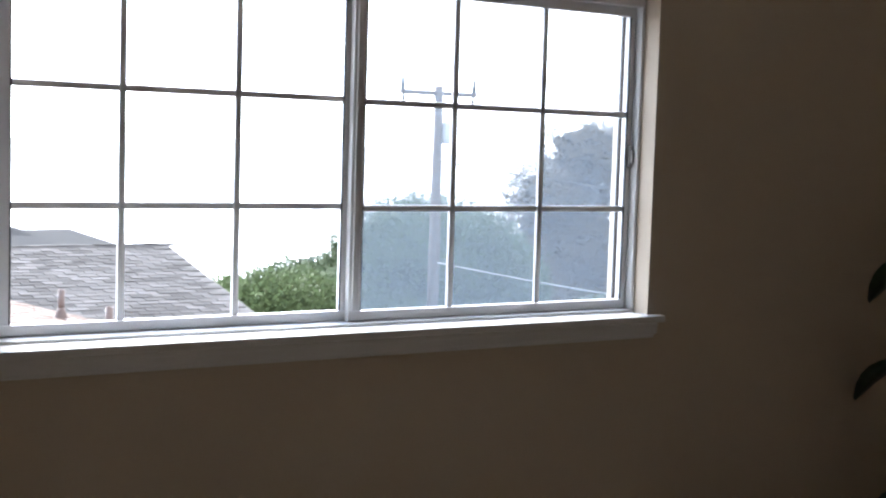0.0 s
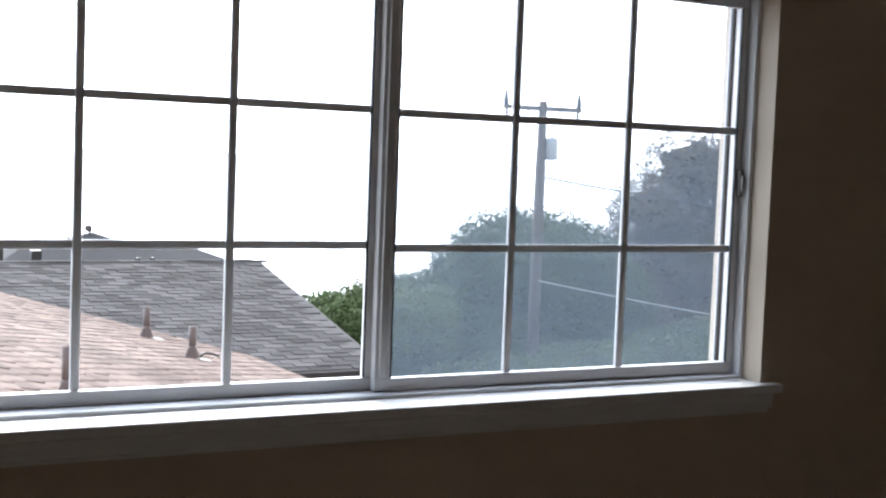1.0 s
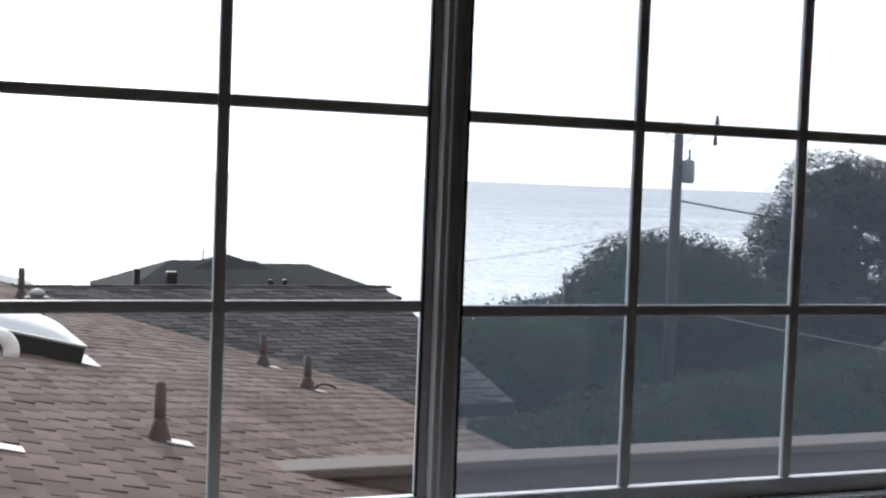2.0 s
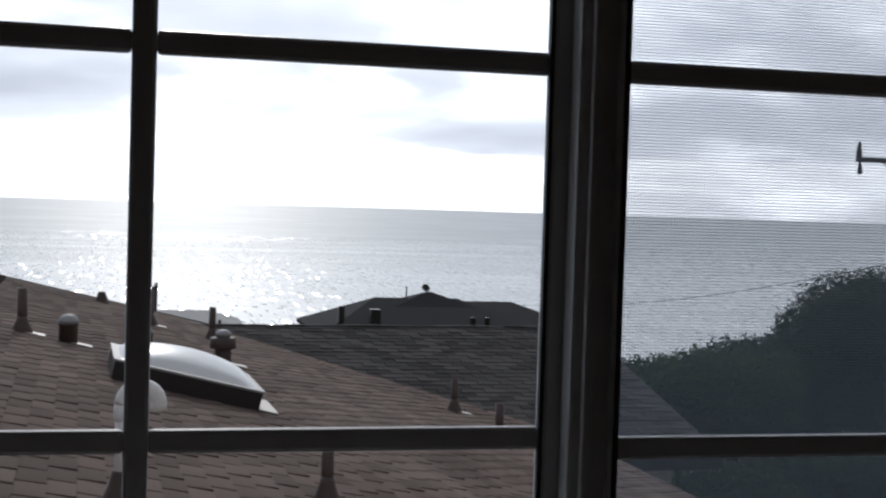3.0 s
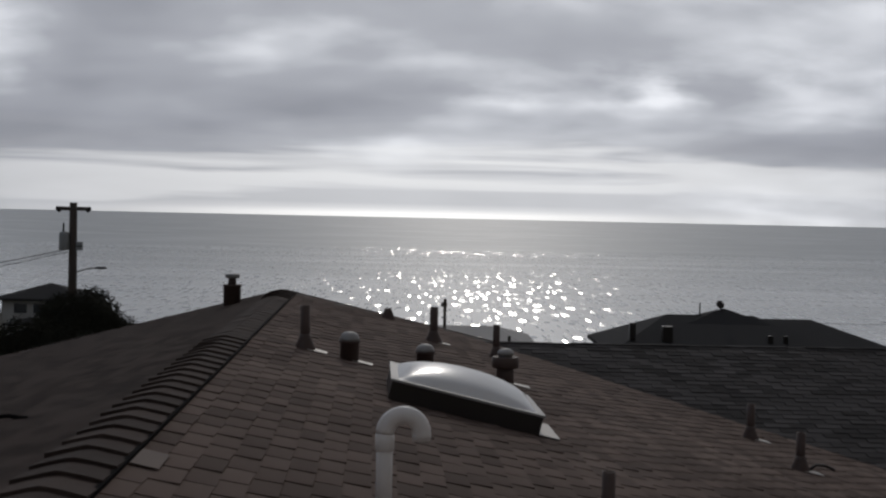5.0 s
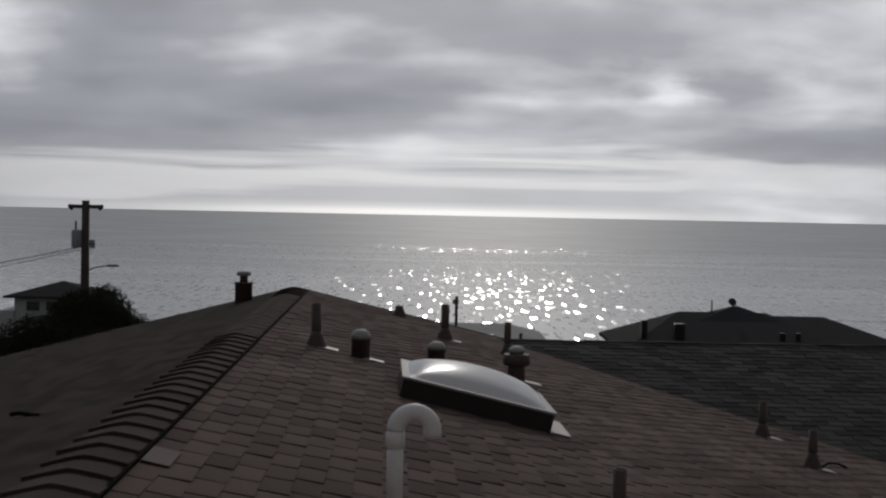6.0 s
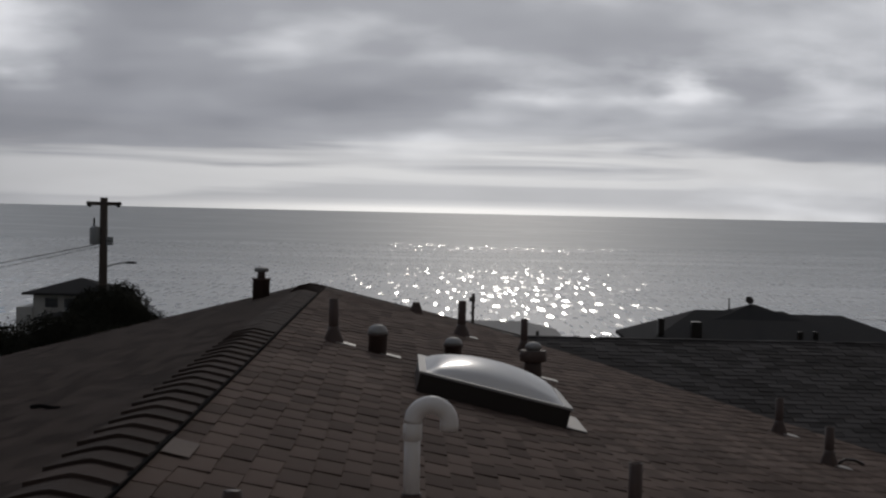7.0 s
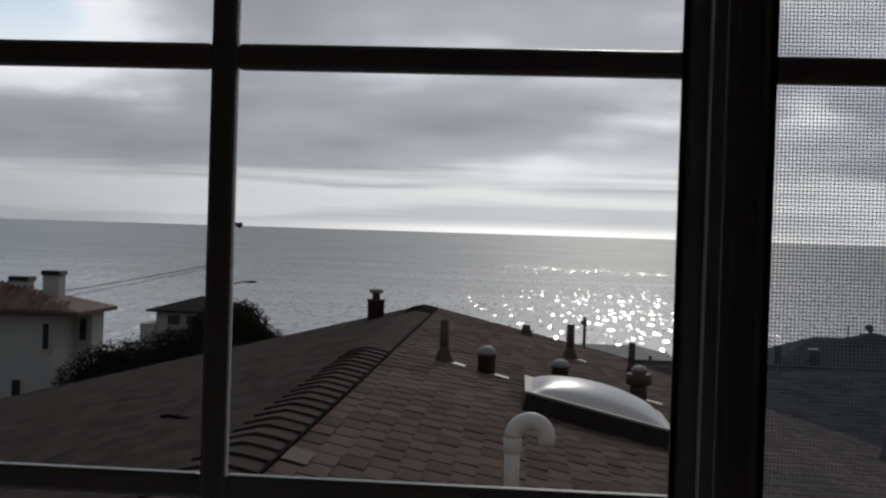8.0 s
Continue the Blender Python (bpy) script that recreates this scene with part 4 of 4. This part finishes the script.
def utility_pole(x, y, top, arm, side):
    g = ground_z(x, y)
    ob = thing("utility_pole", pose(x, y, g), "weathered wooden utility pole with a crossarm and a grey transformer", "utility pole", "utility poles")
    h = top - g
    part("post", tube(bmesh.new(), [(0, 0, -0.5), (0, 0, h * 0.5), (0, 0, h)], 0.15, 14, [0.20, 0.18, 0.15]), WOODPOLE, ob, "", True)
    part("crossarm", boxed(-arm, arm, -0.07, 0.06, h - 0.33, h - 0.17, 0.01), WOODPOLE, ob)
    for s in (-1, 1):
        if arm < 1:
            part("insulator", lathe(bmesh.new(), [(0.04, -0.2), (0.1, -0.12), (0.09, 0.0), (0.03, 0.06)], 12, m=pose(s * arm, 0, h - 0.22, 0, s * 35, 0)), BRONZE, ob, "dark drooping insulator", True)
            continue
        part("brace", tube(bmesh.new(), [(s * 0.08, -0.08, h - 0.75), (s * arm * 0.5, -0.08, h - 0.26)], 0.018, 6), BRONZE, ob)
        part("insulator", lathe(bmesh.new(), [(0.05, 0), (0.10, 0.03), (0.07, 0.1), (0.105, 0.14), (0.07, 0.22), (0.05, 0.42), (0.02, 0.48)], 10, m=Matrix.Translation((s * (arm - 0.08), 0, h - 0.18))), BRONZE, ob, "dark insulator", True)
        part("insulator", lathe(bmesh.new(), [(0.03, -0.40), (0.085, -0.34), (0.06, -0.15), (0.03, 0)], 10, m=Matrix.Translation((s * (arm - 0.12), 0, h - 0.30))), BRONZE, ob, "dark insulator", True)
    tr = part("transformer", lathe(bmesh.new(), [(0.05, 0), (0.2, 0.02), (0.215, 0.06), (0.215, 0.66), (0.19, 0.74), (0.06, 0.78)], 18, m=Matrix.Translation((side * 0.32, -0.12, h - 1.95))), TRAFO, ob, "grey cylindrical transformer", True)
    part("bushing", lathe(bmesh.new(), [(0.05, 0), (0.03, 0.15), (0.045, 0.2), (0.03, 0.36)], 10, m=Matrix.Translation((side * 0.36, -0.12, h - 1.19))), BRONZE, tr, "", True)
    part("bracket", boxed(min(0, side * 0.2), max(0, side * 0.2), -0.14, -0.04, h - 1.5, h - 1.4), BRONZE, ob)
    return ob, h


def wire(a, b, sag, r, label="black overhead cable sagging between poles"):
    a, b = Vector(a), Vector(b)
    pts = [a.lerp(b, t / 14) - Vector((0, 0, sag * 4 * (t / 14) * (1 - t / 14))) for t in range(15)]
    ob = mesh_ob("overhead_wire", tube(bmesh.new(), [p - a for p in pts], r, 6), CABLE)
    ob.location = a
    return tagged(ob, label, "cable", "overhead wires")


pole_a, h_a = utility_pole(22.4, 35.0, 3.50, 1.5, 1)
pole_b, h_b = utility_pole(-14.55, 54.0, 1.62, 0.66, -1)
cage = part("cable_box", boxed(0.14, 0.40, -0.12, 0.08, h_b - 1.95, h_b - 1.60, 0.02), TRAFO, pole_b, "small grey cable box")
part("strap", boxed(0.10, 0.44, -0.13, -0.121, h_b - 1.80, h_b - 1.76), BRONZE, cage)
wire((22.4, 35, 1.0), (48, 37, -0.9), 0.35, 0.028)
# the sun's glint on this cable is put into its pale metal
pale = wire((22.4, 34.8, -2.45), (40, 36.0, -5.2), 0.15, 0.02, "overhead cable coloured pale for the sunlight on it")
pale.data.materials[0] = ZINC
wire((22.4, 35, 0.2), (20, 66, -3.6), 0.5, 0.013)
wire((-14.55, 54, -0.25), (-40, 50, -4.2), 0.5, 0.019)
wire((-14.55, 54, -0.35), (-40, 48, -4.9), 0.5, 0.013)


def street_lamp_arm():
    ob = thing("street_lamp", pose(-14.55, 54, -1.25), "street lamp on a curved arm fixed to the pole", "street lamp")
    part("arm", tube(bmesh.new(), [(0.12, 0, 0), (0.4, 0, 0.12), (0.75, 0, 0.2), (0.95, 0, 0.2)], 0.03, 8), ZINC, ob, "", True)
    part("lantern", lathe(bmesh.new(), [(0.02, -0.05), (0.1, -0.02), (0.12, 0.03), (0.07, 0.08), (0.01, 0.09)], 14, m=Matrix.Translation((1.15, 0, 0.2)) @ Matrix.Diagonal((2.3, 1, 0.8, 1))), BRONZE, ob, "flat dark lantern head", True)


street_lamp_arm()

# ---- neighbouring houses ----


def hip_roof(x0, x1, y0, y1, ze, zr, inset, over=0.35, thick=0.16):
    """A hipped roof as one closed mesh."""
    bm = bmesh.new()
    a = [bm.verts.new(p) for p in ((x0 - over, y0 - over, ze), (x1 + over, y0 - over, ze), (x1 + over, y1 + over, ze), (x0 - over, y1 + over, ze))]
    lo = [bm.verts.new((v.co.x, v.co.y, ze - thick)) for v in a]
    ym = (y0 + y1) / 2
    r0, r1 = bm.verts.new((x0 + inset, ym, zr)), bm.verts.new((x1 - inset, ym, zr))
    bm.faces.new((a[0], a[1], r1, r0))
    bm.faces.new((a[1], a[2], r1))
    bm.faces.new((a[2], a[3], r0, r1))
    bm.faces.new((a[3], a[0], r0))
    bm.faces.new(lo[::-1])
    for k in range(4):
        bm.faces.new((a[k], lo[k], lo[(k + 1) % 4], a[(k + 1) % 4]))
    bmesh.ops.recalc_face_normals(bm, faces=bm.faces)
    return bm


def add_window(parent, x0, x1, y, z0, z1, frame_mat=None, arch=False):
    w = part("window", boxed(x0, x1, y - 0.03, y + 0.05, z0, z1), DARKGLASS, parent, "dark window pane")
    if frame_mat:
        t = 0.06
        part("sill", boxed(x0 - t, x1 + t, y - 0.1, y - 0.031, z0 - t, z0), frame_mat, w)
        part("frame", boxed(x0 - t, x0, y - 0.06, y - 0.031, z0, z1), frame_mat, w)
        part("frame", boxed(x1, x1 + t, y - 0.06, y - 0.031, z0, z1), frame_mat, w)
    if arch:
        part("arch_top", lathe(bmesh.new(), [((x1 - x0) / 2, -0.04), ((x1 - x0) / 2, 0.04)], 18, m=pose((x0 + x1) / 2, y + 0.012, z1, 90)), DARKGLASS, w)
    return w


def roof_vent_box(parent, x, y, z, w, h, mat=BRONZE):
    part("roof_vent", boxed(x - w / 2, x + w / 2, y - w / 2, y + w / 2, z - 0.3, z + h, 0.02), mat, parent, "dark roof vent")


def build_far_house():
    ob = thing("hipped_house", pose(13, 62, 0), "house with a dark hipped shingle roof in front of the sea", "house")
    m = Vector((13, 62, 0))

    def loc(x0, x1, y0, y1):
        return x0 - m.x, x1 - m.x, y0 - m.y, y1 - m.y

    part("wall", boxed(*loc(9.0, 21.4, 60.5, 68), -10, -4.7), STUCCO, ob)
    part("roof", hip_roof(*loc(8.6, 18.6, 59, 67), -4.55, -3.09, 2.9), FARROOF, ob)
    part("roof", hip_roof(*loc(12.0, 22.2, 60.5, 68.5), -4.62, -3.33, 3.3), FARROOF, ob)
    part("roof", hip_roof(*loc(12.3, 16.3, 62.0, 64.6), -3.46, -2.80, 1.9, 0.1), FARROOF, ob)
    for x, z, w, h in ((9.4, -3.75, 0.28, 0.45), (11.0, -3.85, 0.46, 0.42), (15.75, -4.0, 0.22, 0.22), (16.45, -3.95, 0.20, 0.18)):
        roof_vent_box(ob, x - m.x, -2.0, z, w, h)
    part("mast", tube(bmesh.new(), [(0.1, 1, -3.2), (0.1, 1, -2.52)], 0.035, 8), BRONZE, ob)
    part("dish_arm", tube(bmesh.new(), [(1.15, 1, -3.0), (1.1, 1, -2.72)], 0.025, 8), BRONZE, ob)
    part("dish", lathe(bmesh.new(), [(0.02, 0), (0.16, 0.03), (0.26, 0.1), (0.25, 0.11), (0.02, 0.02)], 16, m=pose(1.05, 1, -2.62, 60, 20, 0) @ Matrix.Diagonal((0.8, 0.8, 0.8, 1))), BRONZE, ob, "small satellite dish", True)
    add_window(ob, -3.2, -1.8, -1.5, -6.4, -5.3, STUCCO)
    add_window(ob, 1.5, 3.0, -1.5, -6.4, -5.3, STUCCO)


def build_low_pale_house():
    ob = thing("grey_roofed_house", pose(1.4, 44, 0), "low house with a pale grey roof behind the gable", "house")
    part("wall", boxed(-1.6, 1.9, -1, 5, -6.6, -3.2), STUCCO, ob)
    part("roof", hip_roof(-2.2, 2.2, -2.5, 6, -3.05, -2.40, 1.2, 0.25), PALEROOF, ob, "pale grey roof")
    roof_vent_box(ob, 0.3, -0.5, -2.72, 0.25, 0.14)
    roof_vent_box(ob, 1.3, -0.5, -2.82, 0.10, 0.30)


PALEROOF = material("pale_roofing", (0.30, 0.29, 0.28), 0.8, scale=0.8, amount=0.25, fine=8, bump=0.4, dist=0.02)


def build_wood_post():
    ob = thing("wooden_post", pose(0.33, 30, ground_z(0.33, 30)), "thin dark post with a short crosspiece", "post")
    g = ground_z(0.33, 30)
    part("shaft", tube(bmesh.new(), [(0, 0, -0.2), (0, 0, -0.48 - g)], 0.036, 8), WOODPOLE, ob)
    part("crosspiece", boxed(-0.09, 0.05, -0.02, 0.02, -0.66 - g, -0.56 - g, 0.008), WOODPOLE, ob)


def build_tile_house():
    ob = thing("tile_roofed_house", pose(-23.1, 50, 0), "white stucco house with a red clay tile roof and two chimneys", "house")
    part("wall", boxed(-8, 3.95, -3, 0.4, -8.5, -2.15), STUCCO, ob)
    bay = part("bay_wall", boxed(3.95, 4.65, -0.9, 0.4, -4.2, -2.15), STUCCO, ob)
    part("bay_base", boxed(3.95, 4.9, -2.4, 0.4, -8.5, -4.2), STUCCO, ob)
    r = part("roof", hip_roof(-8, 4.6, -3, 0.4, -2.05, -1.15, 3.2, 0.45, 0.14), TILE, ob, "red clay tile roof")
    verts, faces = [], []
    for k in range(48):
        x = -8.3 + 0.27 * k
        for s in range(6):
            t0, t1 = s / 6, (s + 1) / 6 + 0.02
            if x < -8.4 + 3.6 * t0 or x > 5.0 - 3.6 * t0:
                continue
            p0 = Vector((x, -3.45 + 2.15 * t0, -2.05 + 0.90 * t0 + 0.02))
            p1 = Vector((x, -3.45 + 2.15 * t1, -2.05 + 0.90 * t1 + 0.01))
            i = len(verts)
            for p in (p0, p1):
                verts.extend((tuple(p + Vector((-0.1, 0, 0))), tuple(p + Vector((0, 0, 0.055))), tuple(p + Vector((0.1, 0, 0)))))
            faces.extend(((i, i + 1, i + 4, i + 3), (i + 1, i + 2, i + 5, i + 4), (i, i + 2, i + 1)))
    me = bpy.data.meshes.new("tiles")
    me.from_pydata(verts, [], faces)
    me.materials.append(TILE)
    t = new("tiles", me)
    t.parent = r
    t["kind"] = "stuff"
    for x0, x1, z in ((1.6, 2.3, -0.88), (2.9, 3.55, -0.62)):
        c = part("chimney", boxed(x0, x1, -1.6, -0.9, -2.0, z - 0.18, 0.02), STUCCO, ob)
        part("chimney_cap", boxed(x0 - 0.05, x1 + 0.05, -1.65, -0.85, z - 0.18, z, 0.02), BRONZE, c, "dark chimney cap")
    add_window(ob, 3.55, 3.8, -3.0, -3.5, -2.55, STUCCO)
    add_window(ob, 0.9, 1.5, -3.0, -5.6, -4.5, STUCCO)
    add_window(ob, 2.4, 2.75, -3.0, -5.5, -4.7, STUCCO)
    add_window(ob, 4.16, 4.46, -0.9, -3.3, -2.6, STUCCO, True)
    part("gutter", boxed(-8.4, 5.0, -3.56, -3.46, -2.2, -2.08, 0.02), RUST, ob)


def build_white_house():
    ob = thing("white_house", pose(-20, 77, 0), "small white house with a low brown roof near the sea", "house")
    part("wall", boxed(-4.1, 0.5, -2, 1.5, -11, -3.85), STUCCO, ob)
    part("roof", hip_roof(-4.1, 0.5, -2, 1.5, -3.8, -3.02, 2.2, 0.5, 0.12), FARROOF, ob, "low brown roof")
    part("balcony", boxed(-5.0, -4.1, -2.2, 1.5, -11, -4.65), STUCCO, ob)
    for x in (-3.4, -2.3, -1.1, -0.3):
        add_window(ob, x, x + 0.75, -2.0, -4.65, -4.1, STUCCO)
    part("lower_roof", hip_roof(-3.0, 0.6, -5, -2.2, -5.0, -4.75, 1.0, 0.1, 0.1), FARROOF, ob)


build_far_house()
build_low_pale_house()
build_wood_post()
build_tile_house()
build_white_house()

# ---- roof pieces, last ----


def ridge_caps():
    def cap_mesh(name, expo, butt, half, seed):
        rng = random.Random(seed)
        verts, faces = [], []
        xs = [-half, -half * 0.55, -0.04, 0.0, 0.04, half * 0.55, half]
        for y, lift in ((0.0, butt), (expo + 0.05, 0.026)):
            for top in (0, 1):
                for x in xs:
                    z = -(SLOPE if x > 0 else SLOPE_L) * math.sqrt(x * x + 0.0009) - 0.004 + (lift if top else 0.0) + rng.uniform(-0.002, 0.002)
                    verts.append((x, y, z))
        k = len(xs)
        for i in range(k - 1):
            faces.append((k + i, k + i + 1, 3 * k + i + 1, 3 * k + i))
            faces.append((i + 1, i, 2 * k + i, 2 * k + i + 1))
            faces.append((i, i + 1, k + i + 1, k + i))
            faces.append((2 * k + i + 1, 2 * k + i, 3 * k + i, 3 * k + i + 1))
        faces.append((0, k, 3 * k, 2 * k))
        faces.append((2 * k - 1, k - 1, 3 * k - 1, 4 * k - 1))
        me = bpy.data.meshes.new(name)
        me.from_pydata(verts, [], faces)
        me.materials.append(CAPM)
        return me

    # black strips put in for the shade line under the caps' right edge
    part("ridge_shade_strip", boxed(0.172, 0.194, 1.2, 11.0, 0.008, 0.030, m=face_frame(1)), BLACK, house, "dark strip put in for the shade under the ridge caps")
    part("ridge_shade_strip", boxed(0.166, 0.190, 11.0, V1 - 0.25, 0.008, 0.024, m=face_frame(1)), BLACK, house, "dark strip put in for the shade under the ridge caps")
    thick = [cap_mesh("ridge_cap", 0.295, 0.046, 0.184, s) for s in range(4)]
    thin = [cap_mesh("ridge_cap", 0.295, 0.030, 0.174, s) for s in range(2)]
    v = 1.2
    rng = random.Random(2)
    while v < V1 - 0.3:
        me = rng.choice(thick if v < 11.0 or v > 16.4 else thin)
        ob = new("ridge_cap", me)
        ob.parent = house
        ob.matrix_local = pose(rng.uniform(-0.006, 0.006), v, RIDGE_Z, 0, 0, rng.uniform(-0.8, 0.8))
        v += 0.295


def shingles():
    rng = random.Random(9)
    meshes = [shingle_mesh("shingle", SHINGLE, s) for s in range(8)]
    f = face_frame(1)
    inv = {s: face_frame(s) for s in (1, -1)}
    rest = {1: [], -1: []}
    courses = int(EAVE / math.cos(PITCH) / EXPO)
    for side in (1, -1):
        for c in range(courses):
            s = 0.03 + c * EXPO
            v = V0 + 0.25 + LONG * (0.5 * (c % 2) + rng.uniform(-0.10, 0.10)) + 0.5 * LONG
            while v < V1 - 0.2:
                u = s * math.cos(PITCH)
                m = inv[side] @ Matrix.Translation((s, side * v, 0.0)) @ pose(0, 0, 0, 0, 0, rng.uniform(-0.5, 0.5))
                if not (side > 0 and u + v > 20.45) and not (v < 3.0 and u > 5):
                    if side > 0 and 4.6 < v < 9.2 and u < 2.6:
                        ob = new("shingle", rng.choice(meshes))
                        ob.parent = roofs[1]
                        ob.matrix_local = m
                    else:
                        rest[side].append(m)
                v += LONG
        # the left slope takes the copy darkened for shade
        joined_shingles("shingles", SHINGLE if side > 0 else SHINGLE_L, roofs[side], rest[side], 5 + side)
    # front slope of the cross wing
    fw = Matrix.Translation((0, WING_V, WING_Z)) @ pose(0, 0, 0, 0, 0, -90) @ pose(0, 0, 0, 0, math.degrees(PITCH), 0)
    places = []
    for c in range(int((WING_V - WING_E) / math.cos(PITCH) / EXPO)):
        s = 0.02 + c * EXPO
        u = 2.3 + (0.5 * LONG if c % 2 else 0)
        while u < WING_END - 0.1:
            if u + (WING_V - s * math.cos(PITCH)) > 20.1:
                places.append(fw @ Matrix.Translation((s, u, 0.0)))
            u += LONG
    joined_shingles("shingles", SHINGLE_W, wing_roof, places, 77)
    # ridge of the cross wing
    bm = bmesh.new()
    u = 2.6
    while u < WING_END:
        box(bm, u, u + 0.28, WING_V - 0.07, WING_V + 0.07, WING_Z - 0.03, WING_Z + 0.004 + 0.012 * rng.random())
        u += 0.27
    ob = part("ridge_shingles", bm, SHINGLE_W, wing_roof)
    ob["kind"] = "stuff"


ridge_caps()
shingles()
